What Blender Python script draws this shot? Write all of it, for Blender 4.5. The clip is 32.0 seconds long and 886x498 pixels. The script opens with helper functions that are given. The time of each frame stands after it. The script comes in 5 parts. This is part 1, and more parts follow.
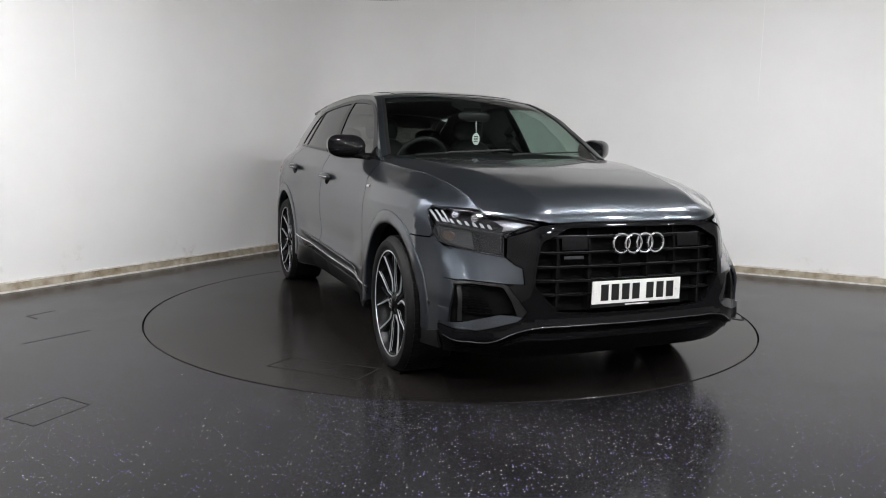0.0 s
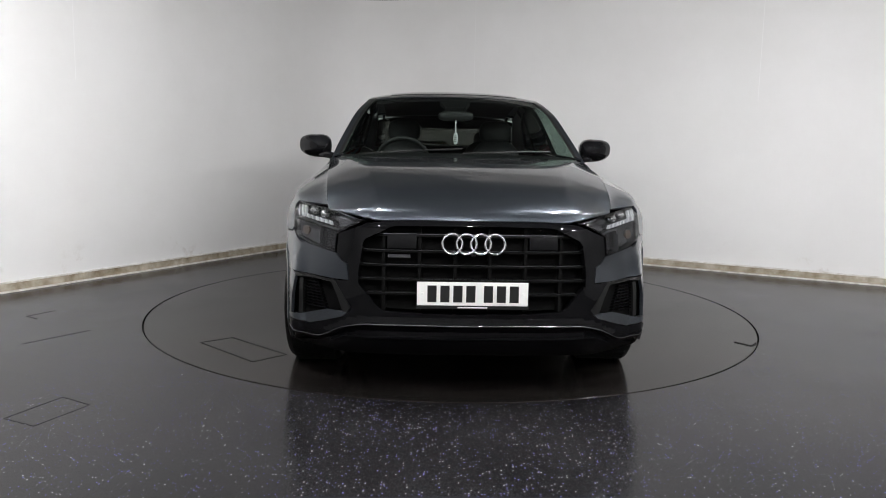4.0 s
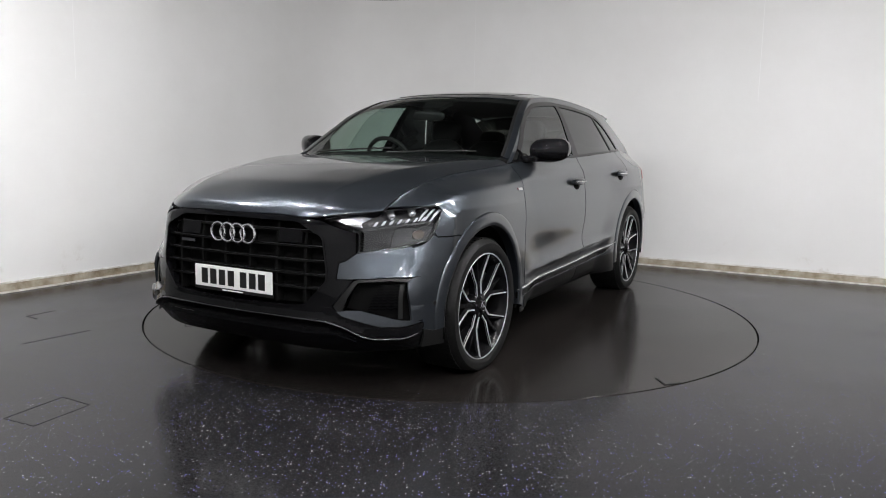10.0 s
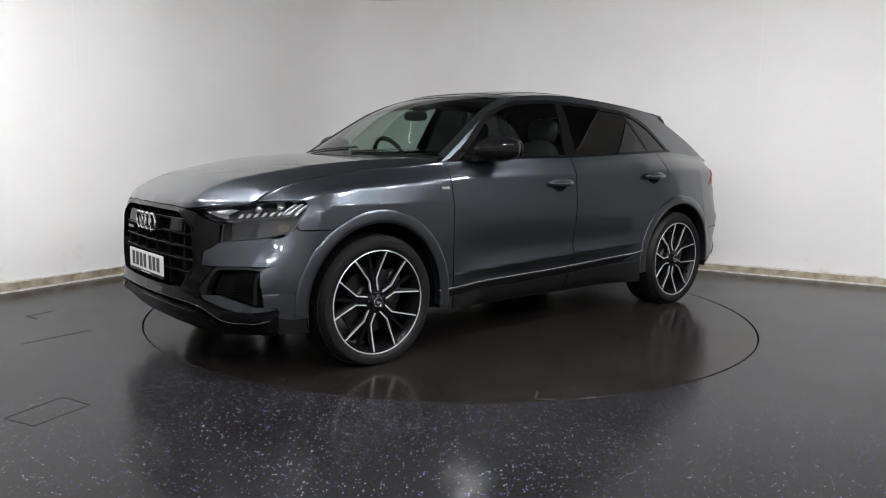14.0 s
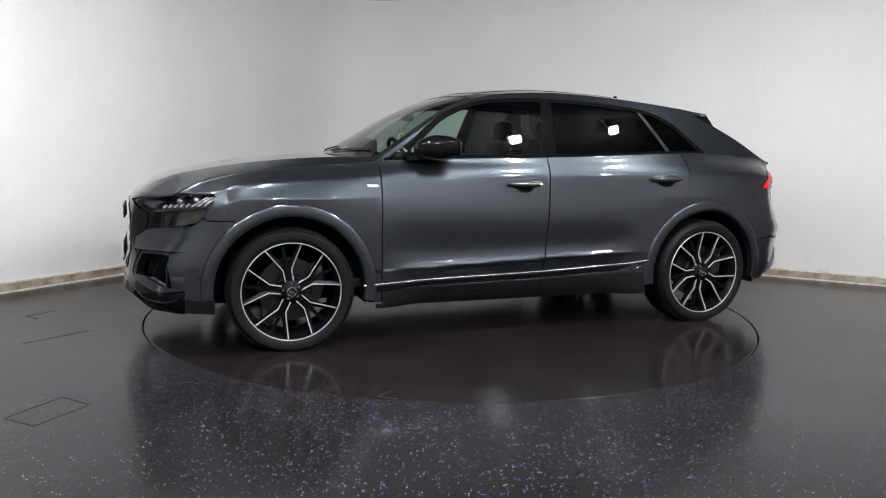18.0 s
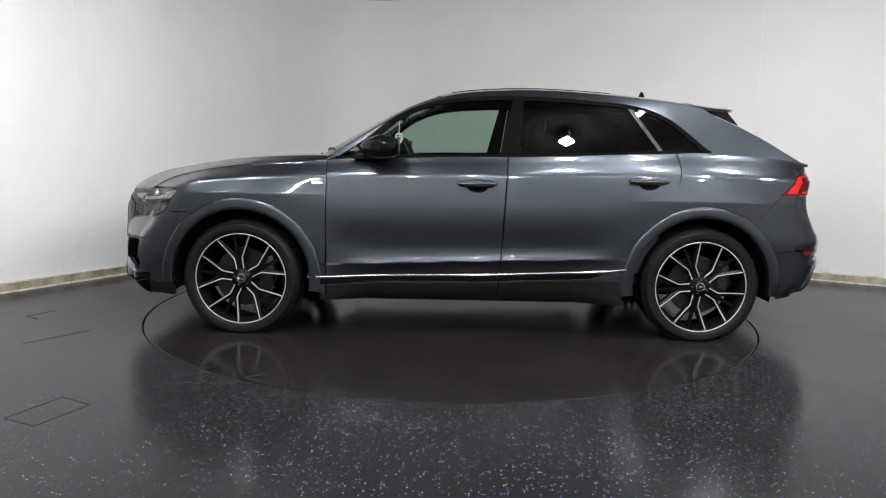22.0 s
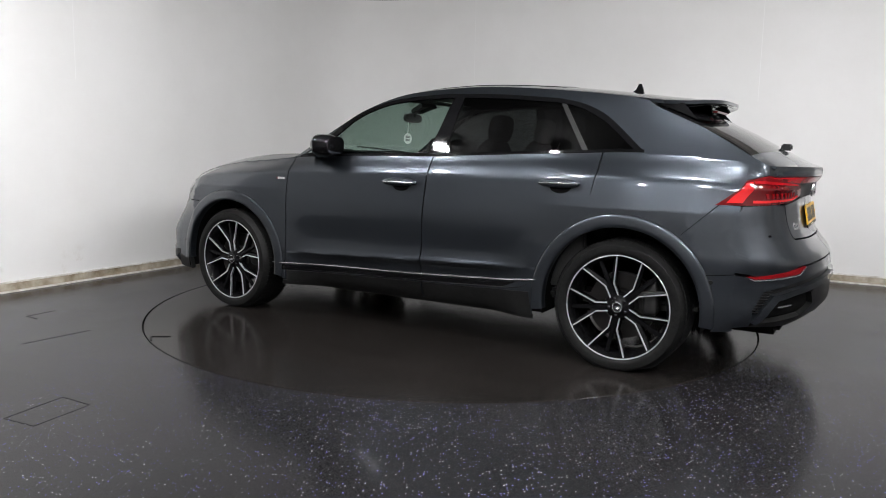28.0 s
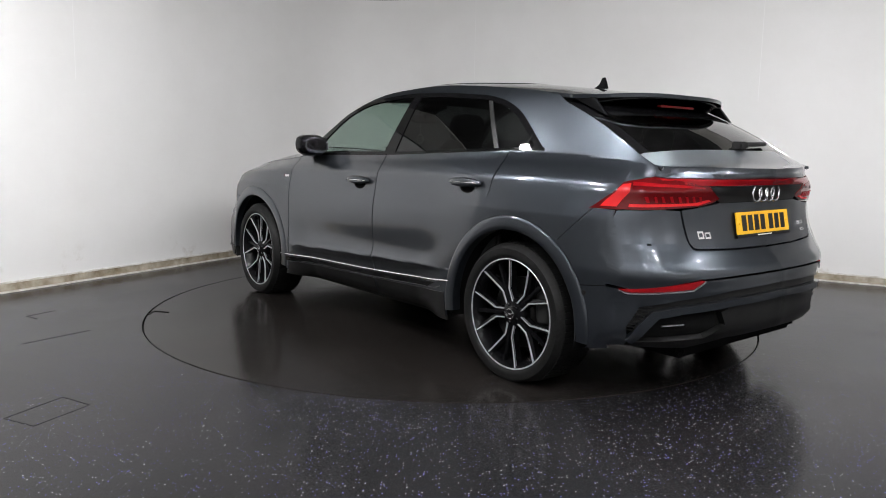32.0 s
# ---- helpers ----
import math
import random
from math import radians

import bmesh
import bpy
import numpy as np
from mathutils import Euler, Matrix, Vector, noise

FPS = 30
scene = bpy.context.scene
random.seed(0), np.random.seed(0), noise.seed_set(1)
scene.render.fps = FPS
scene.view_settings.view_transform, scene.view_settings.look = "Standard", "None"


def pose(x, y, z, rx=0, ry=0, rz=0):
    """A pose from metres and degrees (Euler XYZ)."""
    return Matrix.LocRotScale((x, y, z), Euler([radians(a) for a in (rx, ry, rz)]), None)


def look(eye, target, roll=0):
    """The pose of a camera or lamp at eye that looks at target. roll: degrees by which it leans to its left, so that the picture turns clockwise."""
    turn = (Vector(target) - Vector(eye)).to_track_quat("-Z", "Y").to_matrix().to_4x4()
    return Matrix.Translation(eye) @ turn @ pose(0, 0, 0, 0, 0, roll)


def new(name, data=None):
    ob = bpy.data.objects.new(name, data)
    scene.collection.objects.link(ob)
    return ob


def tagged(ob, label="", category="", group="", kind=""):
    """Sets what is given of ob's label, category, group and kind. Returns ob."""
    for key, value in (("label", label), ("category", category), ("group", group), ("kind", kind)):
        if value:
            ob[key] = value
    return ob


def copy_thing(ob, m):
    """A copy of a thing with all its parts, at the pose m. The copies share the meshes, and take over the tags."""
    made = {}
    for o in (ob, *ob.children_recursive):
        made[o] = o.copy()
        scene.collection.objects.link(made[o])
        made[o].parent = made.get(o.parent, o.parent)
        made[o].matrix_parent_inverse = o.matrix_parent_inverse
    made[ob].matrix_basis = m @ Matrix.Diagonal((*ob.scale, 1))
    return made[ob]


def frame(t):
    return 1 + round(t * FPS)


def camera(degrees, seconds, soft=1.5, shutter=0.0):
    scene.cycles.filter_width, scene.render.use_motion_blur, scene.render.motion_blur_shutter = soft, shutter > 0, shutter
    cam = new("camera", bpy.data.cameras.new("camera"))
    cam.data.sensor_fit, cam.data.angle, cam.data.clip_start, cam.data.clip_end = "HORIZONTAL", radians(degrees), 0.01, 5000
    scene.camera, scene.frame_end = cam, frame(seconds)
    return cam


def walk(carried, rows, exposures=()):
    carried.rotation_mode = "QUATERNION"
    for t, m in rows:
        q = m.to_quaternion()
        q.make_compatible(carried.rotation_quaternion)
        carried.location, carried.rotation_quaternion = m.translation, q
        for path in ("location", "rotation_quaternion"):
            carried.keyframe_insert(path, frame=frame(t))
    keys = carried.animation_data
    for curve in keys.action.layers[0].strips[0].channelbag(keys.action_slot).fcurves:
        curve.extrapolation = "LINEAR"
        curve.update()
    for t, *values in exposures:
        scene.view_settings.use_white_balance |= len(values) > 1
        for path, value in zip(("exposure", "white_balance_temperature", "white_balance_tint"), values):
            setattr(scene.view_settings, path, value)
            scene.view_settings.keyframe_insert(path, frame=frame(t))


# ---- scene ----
# ---- camera ----
cam = camera(60.92, 32.0, 1.0)
EYE = Vector((0, -5.783, 1.239))
YAW, PITCH = radians(-0.61), radians(-7.73)
AIM = EYE + Vector((math.sin(YAW) * math.cos(PITCH), math.cos(YAW) * math.cos(PITCH), math.sin(PITCH)))
STAND = look(EYE, AIM, 1.10)
walk(cam, [(0, STAND), (32, STAND)])

# ---- world and exposure ----
world = bpy.data.worlds.new("world")
world.use_nodes = True
world.node_tree.nodes["Background"].inputs[0].default_value = (0.02, 0.02, 0.021, 1)
world.node_tree.nodes["Background"].inputs[1].default_value = 0.2
scene.world = world
scene.view_settings.exposure = 0.0
LAMP_POWER = 700.0

# ---- materials ----


def material(name, colour, rough=0.5, metal=0.0, coat=0.0, coat_rough=0.03, spec=0.5, transmission=0.0, glow=None, alpha=1.0, ior=1.45):
    m = bpy.data.materials.new(name)
    m.use_nodes = True
    b = m.node_tree.nodes["Principled BSDF"]
    b.inputs["Base Color"].default_value = (*colour, 1)
    b.inputs["Roughness"].default_value = rough
    b.inputs["Metallic"].default_value = metal
    b.inputs["Coat Weight"].default_value = coat
    b.inputs["Coat Roughness"].default_value = coat_rough
    b.inputs["Specular IOR Level"].default_value = spec
    b.inputs["Transmission Weight"].default_value = transmission
    b.inputs["IOR"].default_value = ior
    if glow:
        b.inputs["Emission Color"].default_value = (*glow[0], 1)
        b.inputs["Emission Strength"].default_value = glow[1]
    return m


def node(m, kind, **values):
    n = m.node_tree.nodes.new(kind)
    for k, val in values.items():
        n.inputs[k.replace("_", " ")].default_value = val
    return n


def link(m, a, b):
    m.node_tree.links.new(a, b)


def bsdf(m):
    return m.node_tree.nodes["Principled BSDF"]


def coords(m, kind="Object"):
    return m.node_tree.nodes.new("ShaderNodeTexCoord").outputs[kind]


def ramp(m, source, stops):
    r = m.node_tree.nodes.new("ShaderNodeValToRGB")
    e = r.color_ramp.elements
    while len(e) < len(stops):
        e.new(0.5)
    for s, (p, c) in zip(e, stops):
        s.position, s.color = p, (*c, 1)
    link(m, source, r.inputs[0])
    return r.outputs[0]


def bump(m, height, strength=0.2, distance=0.01):
    b = node(m, "ShaderNodeBump", Strength=strength, Distance=distance)
    link(m, height, b.inputs["Height"])
    link(m, b.outputs[0], bsdf(m).inputs["Normal"])
    return b


def grey(a):
    return (a, a, a)


def mottled(m, scale, low, high, slot="Base Color", detail=5.0, lo=0.35, hi=0.65, source=None):
    n = node(m, "ShaderNodeTexNoise", Scale=scale, Detail=detail, Roughness=0.6)
    link(m, source or coords(m), n.inputs["Vector"])
    out = ramp(m, n.outputs[0], [(lo, low), (hi, high)])
    link(m, out, bsdf(m).inputs[slot])
    return n.outputs[0]


def paint_material():
    m = material("grey_metallic_paint", (0.035, 0.039, 0.045), 0.31, 0.85, 1.0, 0.02)
    n = node(m, "ShaderNodeTexNoise", Scale=2600.0, Detail=1.0)
    link(m, coords(m), n.inputs["Vector"])
    link(m, ramp(m, n.outputs[0], [(0.3, (0.030, 0.035, 0.042)), (0.75, (0.060, 0.070, 0.083))]), bsdf(m).inputs["Base Color"])
    d = node(m, "ShaderNodeTexNoise", Scale=3.0, Detail=4.0)
    link(m, coords(m), d.inputs["Vector"])
    link(m, ramp(m, d.outputs[0], [(0.3, grey(0.012)), (0.8, grey(0.035))]), bsdf(m).inputs["Coat Roughness"])
    return m


PAINT = paint_material()
GLOSS_BLACK = material("gloss_black", (0.004, 0.004, 0.0045), 0.05, spec=0.22)
SATIN_BLACK = material("satin_black", (0.008, 0.008, 0.009), 0.42, spec=0.28)
mottled(SATIN_BLACK, 300, grey(0.005), grey(0.011))
CAVITY = material("dark_cavity", (0.004, 0.004, 0.004), 0.9, spec=0.1)
CHROME = material("chrome", (0.80, 0.80, 0.82), 0.16, 0.92)
DARK_CHROME = material("dark_chrome", (0.13, 0.13, 0.14), 0.2, 1.0)
RUBBER = material("tyre_rubber", (0.006, 0.006, 0.0065), 0.55, spec=0.22)
mottled(RUBBER, 60, grey(0.004), grey(0.009))
MACHINED = material("machined_alloy", (0.58, 0.59, 0.61), 0.36, 0.5)
# near-black tone for the sill's shade; the sill itself is body colour
SILL_SHADE = material("shaded_sill_paint", (0.009, 0.009, 0.010), 0.3, spec=0.25)
mottled(SILL_SHADE, 40, grey(0.007), grey(0.012))
RIM_BLACK = material("rim_black", (0.004, 0.004, 0.0045), 0.25, spec=0.16)
DISC_STEEL = material("brake_steel", (0.05, 0.048, 0.047), 0.35, 1.0)
CALIPER = material("caliper_grey", (0.05, 0.05, 0.05), 0.4, 0.6)


def glass_material(name, tint, rough=0.0, least=0.05):
    m = bpy.data.materials.new(name)
    m.use_nodes = True
    t = m.node_tree
    t.nodes.remove(t.nodes["Principled BSDF"])
    clear = t.nodes.new("ShaderNodeBsdfTransparent")
    clear.inputs[0].default_value = (*tint, 1)
    shine = t.nodes.new("ShaderNodeBsdfGlossy")
    shine.inputs["Roughness"].default_value = rough + 0.01
    shine.inputs["Color"].default_value = (1, 1, 1, 1)
    f = t.nodes.new("ShaderNodeLayerWeight")
    f.inputs["Blend"].default_value = 0.5
    power = t.nodes.new("ShaderNodeMath")
    power.operation = "POWER"
    power.inputs[1].default_value = 5.0
    t.links.new(f.outputs["Facing"], power.inputs[0])
    grow = t.nodes.new("ShaderNodeMath")
    grow.operation = "MULTIPLY_ADD"
    grow.inputs[1].default_value, grow.inputs[2].default_value = 0.95, least
    t.links.new(power.outputs[0], grow.inputs[0])
    mix = t.nodes.new("ShaderNodeMixShader")
    t.links.new(grow.outputs[0], mix.inputs[0])
    t.links.new(clear.outputs[0], mix.inputs[1])
    t.links.new(shine.outputs[0], mix.inputs[2])
    t.links.new(mix.outputs[0], t.nodes["Material Output"].inputs[0])
    return m


GREEN_GLASS = glass_material("green_tinted_glass", (0.60, 0.72, 0.66))
SCREEN_GLASS = glass_material("windscreen_glass", (0.46, 0.55, 0.51))
PRIVACY_GLASS = glass_material("privacy_glass", (0.034, 0.034, 0.036))
REAR_GLASS = glass_material("rear_screen_glass", (0.13, 0.125, 0.115))
LENS_GLASS = glass_material("clear_lens", (0.80, 0.81, 0.82), least=0.03)
RED_LENS = material("red_lens", (0.22, 0.004, 0.007), 0.08)
RED_BRIGHT = material("red_reflector", (0.50, 0.012, 0.014), 0.12)
RED_DARK = material("dark_red_lens", (0.085, 0.003, 0.004), 0.06)
LAMP_SILVER = material("lamp_reflector", (0.30, 0.305, 0.32), 0.22, 1.0)
LAMP_WHITE = material("lamp_white", (0.34, 0.345, 0.36), 0.25)
LAMP_DARK = material("lamp_dark", (0.014, 0.014, 0.016), 0.25)
LAMP_GREY = material("lamp_smoked", (0.035, 0.036, 0.038), 0.25)
AMBER = material("amber_lens", (0.045, 0.032, 0.024), 0.3)
PLATE_WHITE = material("plate_white", (0.78, 0.78, 0.76), 0.35)
PLATE_YELLOW = material("plate_yellow", (0.72, 0.40, 0.02), 0.35)
PLATE_INK = material("plate_ink", (0.008, 0.008, 0.008), 0.4)
LEATHER = material("black_leather", (0.009, 0.009, 0.0095), 0.55, spec=0.3)
mottled(LEATHER, 90, grey(0.006), grey(0.012))
TRIM_GREY = material("cabin_trim", (0.03, 0.03, 0.032), 0.6)
mottled(TRIM_GREY, 120, grey(0.02), grey(0.038))
HEADLINER = material("headliner", (0.035, 0.035, 0.036), 0.9)


def wall_material():
    m = material("painted_wall", (0.78, 0.77, 0.76), 0.55, spec=0.3)
    n = node(m, "ShaderNodeTexNoise", Scale=0.7, Detail=6.0, Roughness=0.65)
    link(m, coords(m), n.inputs["Vector"])
    base = ramp(m, n.outputs[0], [(0.3, (0.74, 0.733, 0.725)), (0.7, (0.80, 0.795, 0.79))])
    # scuffs and stains low on the wall
    s = node(m, "ShaderNodeTexNoise", Scale=3.2, Detail=8.0, Roughness=0.7)
    link(m, coords(m), s.inputs["Vector"])
    low = m.node_tree.nodes.new("ShaderNodeSeparateXYZ")
    link(m, coords(m), low.inputs[0])
    band = node(m, "ShaderNodeMapRange")
    for k, val in (("From Min", 0.08), ("From Max", 0.38), ("To Min", 1.0), ("To Max", 0.0)):
        band.inputs[k].default_value = val
    link(m, low.outputs[2], band.inputs[0])
    patch = ramp(m, s.outputs[0], [(0.58, grey(0)), (0.72, grey(0.6))])
    mul = m.node_tree.nodes.new("ShaderNodeMath")
    mul.operation = "MULTIPLY"
    link(m, patch, mul.inputs[0])
    link(m, band.outputs[0], mul.inputs[1])
    mix = m.node_tree.nodes.new("ShaderNodeMixRGB")
    link(m, mul.outputs[0], mix.inputs[0])
    link(m, base, mix.inputs[1])
    mix.inputs[2].default_value = (0.42, 0.36, 0.29, 1)
    link(m, mix.outputs[0], bsdf(m).inputs["Base Color"])
    f = node(m, "ShaderNodeTexNoise", Scale=220.0, Detail=2.0)
    link(m, coords(m), f.inputs["Vector"])
    bump(m, f.outputs[0], 0.05, 0.002)
    return m


def floor_material(name, low, high, rough_low, rough_high, flecks=0.5):
    m = material(name, low, 0.25, spec=0.135)
    c = coords(m)
    n = node(m, "ShaderNodeTexNoise", Scale=1.6, Detail=8.0, Roughness=0.65)
    link(m, c, n.inputs["Vector"])
    base = ramp(m, n.outputs[0], [(0.32, low), (0.68, high)])
    # pale and blue mineral flecks
    v = node(m, "ShaderNodeTexVoronoi", Scale=84.0)
    link(m, c, v.inputs["Vector"])
    dot = ramp(m, v.outputs["Distance"], [(0.185, grey(1)), (0.225, grey(0))])
    pick = node(m, "ShaderNodeSeparateColor")
    link(m, v.outputs["Color"], pick.inputs[0])
    some = ramp(m, pick.outputs[0], [(1 - flecks, grey(0)), (1 - flecks + 0.02, grey(1))])
    mul = m.node_tree.nodes.new("ShaderNodeMath")
    mul.operation = "MULTIPLY"
    link(m, dot, mul.inputs[0])
    link(m, some, mul.inputs[1])
    tone = ramp(m, pick.outputs[1], [(0.0, (0.08, 0.076, 0.24)), (0.42, (0.24, 0.23, 0.76)), (0.6, (0.15, 0.15, 0.2)), (1.0, (0.78, 0.78, 0.82))])
    mix = m.node_tree.nodes.new("ShaderNodeMixRGB")
    link(m, mul.outputs[0], mix.inputs[0])
    link(m, base, mix.inputs[1])
    link(m, tone, mix.inputs[2])
    link(m, mix.outputs[0], bsdf(m).inputs["Base Color"])
    r = node(m, "ShaderNodeTexNoise", Scale=0.9, Detail=7.0, Roughness=0.7)
    link(m, c, r.inputs["Vector"])
    link(m, ramp(m, r.outputs[0], [(0.3, grey(rough_low)), (0.72, grey(rough_high))]), bsdf(m).inputs["Roughness"])
    h = node(m, "ShaderNodeTexNoise", Scale=90.0, Detail=3.0)
    link(m, c, h.inputs["Vector"])
    bump(m, h.outputs[0], 0.06, 0.002)
    return m


WALL = wall_material()
SOFFIT = material("soffit_paint", (0.62, 0.60, 0.56), 0.8)
mottled(SOFFIT, 1.5, (0.56, 0.54, 0.50), (0.66, 0.64, 0.61))
CEILING = material("dark_ceiling", (0.05, 0.05, 0.05), 0.85)
mottled(CEILING, 1.5, grey(0.04), grey(0.065))
# greys of the unseen walls, set by what the car should mirror
UNSEEN_SIDE = material("unseen_side_wall", (0.26, 0.26, 0.26), 0.8)
mottled(UNSEEN_SIDE, 1.4, grey(0.23), grey(0.29))
UNSEEN_BACK = material("unseen_back_wall", (0.33, 0.33, 0.33), 0.8)
mottled(UNSEEN_BACK, 1.4, grey(0.30), grey(0.36))
FLOOR = floor_material("speckled_vinyl", (0.010, 0.0098, 0.0105), (0.019, 0.018, 0.019), 0.13, 0.25, 0.30)
DISC_TOP = floor_material("turntable_vinyl", (0.0085, 0.0075, 0.007), (0.016, 0.014, 0.013), 0.12, 0.23, 0.004)
SKIRTING = material("worn_skirting", (0.4, 0.33, 0.22), 0.5)
mottled(SKIRTING, 9, (0.24, 0.19, 0.12), (0.55, 0.50, 0.41), lo=0.3, hi=0.7)
WHITE_EDGE = material("white_edging", (0.72, 0.70, 0.66), 0.5)
mottled(WHITE_EDGE, 14, (0.50, 0.46, 0.40), (0.78, 0.76, 0.73), lo=0.3, hi=0.6)
FLOOR_JOINT = material("worn_floor_joint", (0.009, 0.009, 0.009), 0.5, spec=0.2)
mottled(FLOOR_JOINT, 9, grey(0.004), grey(0.016))
JOINT_PALE = material("pale_joint", (0.84, 0.84, 0.84), 0.5)
SEAM = material("joint_black", (0.004, 0.004, 0.004), 0.8)
LAMP_FACE = material("lamp_diffuser", (0.9, 0.9, 0.9), 0.5, glow=((0.985, 0.98, 0.99), LAMP_POWER))
LAMP_FRAME = material("lamp_frame", (0.7, 0.7, 0.7), 0.4)

# ---- mesh tools ----


def part(name, bm, mat, parent=None, label="", smooth=True):
    me = bpy.data.meshes.new(name)
    bmesh.ops.recalc_face_normals(bm, faces=bm.faces)
    bm.to_mesh(me)
    bm.free()
    if smooth:
        me.shade_smooth()
        me.set_sharp_from_angle(angle=radians(35))
    me.materials.append(mat)
    ob = new(name, me)
    ob.parent = parent
    return tagged(ob, label)


def curve(*pts):
    """A smooth function through (x, value...) points, as arrays."""
    a = np.array(sorted(pts), float)
    x, y = a[:, 0], a[:, 1:]
    d = np.gradient(y, x, axis=0) if len(x) > 2 else np.repeat((y[1:] - y[:1]) / (x[1] - x[0]), 2, 0)

    def f(t):
        t = min(max(t, x[0]), x[-1])
        i = min(max(int(np.searchsorted(x, t)) - 1, 0), len(x) - 2)
        h = x[i + 1] - x[i]
        s = (t - x[i]) / h
        v = ((1 + 2 * s) * (1 - s) ** 2 * y[i] + s * (1 - s) ** 2 * h * d[i] + s * s * (3 - 2 * s) * y[i + 1] + s * s * (s - 1) * h * d[i + 1])
        return float(v[0]) if len(v) == 1 else v
    return f


def spline(pts, per=8):
    """A smooth open line through the points of a plane."""
    p = [np.array(q, float) for q in pts]
    p = [2 * p[0] - p[1]] + p + [2 * p[-1] - p[-2]]
    out = []
    for i in range(1, len(p) - 2):
        for k in range(per):
            t = k / per
            out.append(tuple(0.5 * (2 * p[i] + (p[i + 1] - p[i - 1]) * t + (2 * p[i - 1] - 5 * p[i] + 4 * p[i + 1] - p[i + 2]) * t * t
                                    + (3 * p[i] - p[i - 1] - 3 * p[i + 1] + p[i + 2]) * t ** 3)))
    return out + [tuple(p[-2])]


def arc(cx, cy, r, a0, a1, n=24):
    return [(cx + r * math.cos(radians(a0 + (a1 - a0) * k / n)), cy + r * math.sin(radians(a0 + (a1 - a0) * k / n))) for k in range(n + 1)]


def panel(name, outline, fn, mat, parent, cell=0.05, thick=0.012, lift=0.0, side=1, label="", back=False, out=None):
    """A shell laid on the surface fn(u, v) inside the outline, lifted along the normal, with turned-in edges. side -1: its mirror image."""
    bm = bmesh.new()
    pts = []
    for q in outline:
        if not pts or abs(q[0] - pts[-1][0]) + abs(q[1] - pts[-1][1]) > 1e-4:
            pts.append(q)
    if abs(pts[0][0] - pts[-1][0]) + abs(pts[0][1] - pts[-1][1]) < 1e-4:
        pts.pop()
    f = bm.faces.new([bm.verts.new((u, v, 0)) for u, v in pts])
    bmesh.ops.triangulate(bm, faces=[f])
    for axis in (0, 1):
        lo, hi = min(q[axis] for q in pts), max(q[axis] for q in pts)
        n = max(1, math.ceil((hi - lo) / cell))
        for k in range(1, n):
            co, no = [0, 0, 0], [0, 0, 0]
            co[axis], no[axis] = lo + (hi - lo) * k / n, 1
            bmesh.ops.bisect_plane(bm, geom=[*bm.verts, *bm.edges, *bm.faces], plane_co=co, plane_no=no, dist=1e-5)
    bmesh.ops.remove_doubles(bm, verts=bm.verts, dist=1e-5)
    bm.verts.index_update()
    e = 1e-3
    place, normal = [], []
    want = Vector(out) if out else None
    for w in bm.verts:
        u, v = w.co.x, w.co.y
        p = Vector(fn(u, v))
        n = (Vector(fn(u + e, v)) - Vector(fn(u - e, v))).cross(Vector(fn(u, v + e)) - Vector(fn(u, v - e)))
        n = n.normalized() if n.length > 1e-12 else Vector((0, 0, 1))
        place.append(p)
        normal.append(n)
    mid = sum(normal, Vector())
    if want is not None and mid.dot(want) < 0:
        normal = [-n for n in normal]
        mid = -mid
    faces = []
    for f in bm.faces:
        ids = [w.index for w in f.verts]
        a, b, c = (place[i] for i in ids[:3])
        if (b - a).cross(c - a).dot(normal[ids[0]]) < 0:
            ids.reverse()
        faces.append(ids)
    rim = [[w.index for w in ed.verts] + [[w.index for w in ed.link_faces[0].verts]] for ed in bm.edges if len(ed.link_faces) == 1]
    bm.free()
    verts = [p + n * lift for p, n in zip(place, normal)]
    norms = list(normal)
    count = len(verts)
    if back:
        base = len(verts)
        verts += [p + n * (lift - thick) for p, n in zip(place, normal)]
        norms += [-n for n in normal]
        faces += [[base + i for i in reversed(ids)] for ids in faces[:]]
    for i, j, ids in rim:
        k = len(verts)
        verts += [verts[i], verts[j], place[j] + normal[j] * (lift - thick), place[i] + normal[i] * (lift - thick)]
        across = (verts[j] - verts[i]).cross(normal[i])
        across = across.normalized() if across.length > 1e-9 else normal[i]
        if across.dot(sum((place[n] for n in ids), Vector()) / len(ids) - (place[i] + place[j]) / 2) > 0:
            across = -across
        norms += [across] * 4
        turn = (verts[k + 1] - verts[k]).cross(verts[k + 2] - verts[k]).dot(across) > 0
        faces.append([k, k + 1, k + 2, k + 3] if turn else [k + 3, k + 2, k + 1, k])
    if side < 0:
        verts = [Vector((p.x, -p.y, p.z)) for p in verts]
        norms = [Vector((p.x, -p.y, p.z)) for p in norms]
        faces = [list(reversed(ids)) for ids in faces]
    me = bpy.data.meshes.new(name)
    me.from_pydata([tuple(p) for p in verts], [], faces)
    me.shade_smooth()
    # rims point outwards: settle their sense by the faces
    me.normals_split_custom_set_from_vertices([tuple(n) for n in norms])
    me.materials.append(mat)
    ob = new(name, me)
    ob.parent = parent
    return tagged(ob, label)


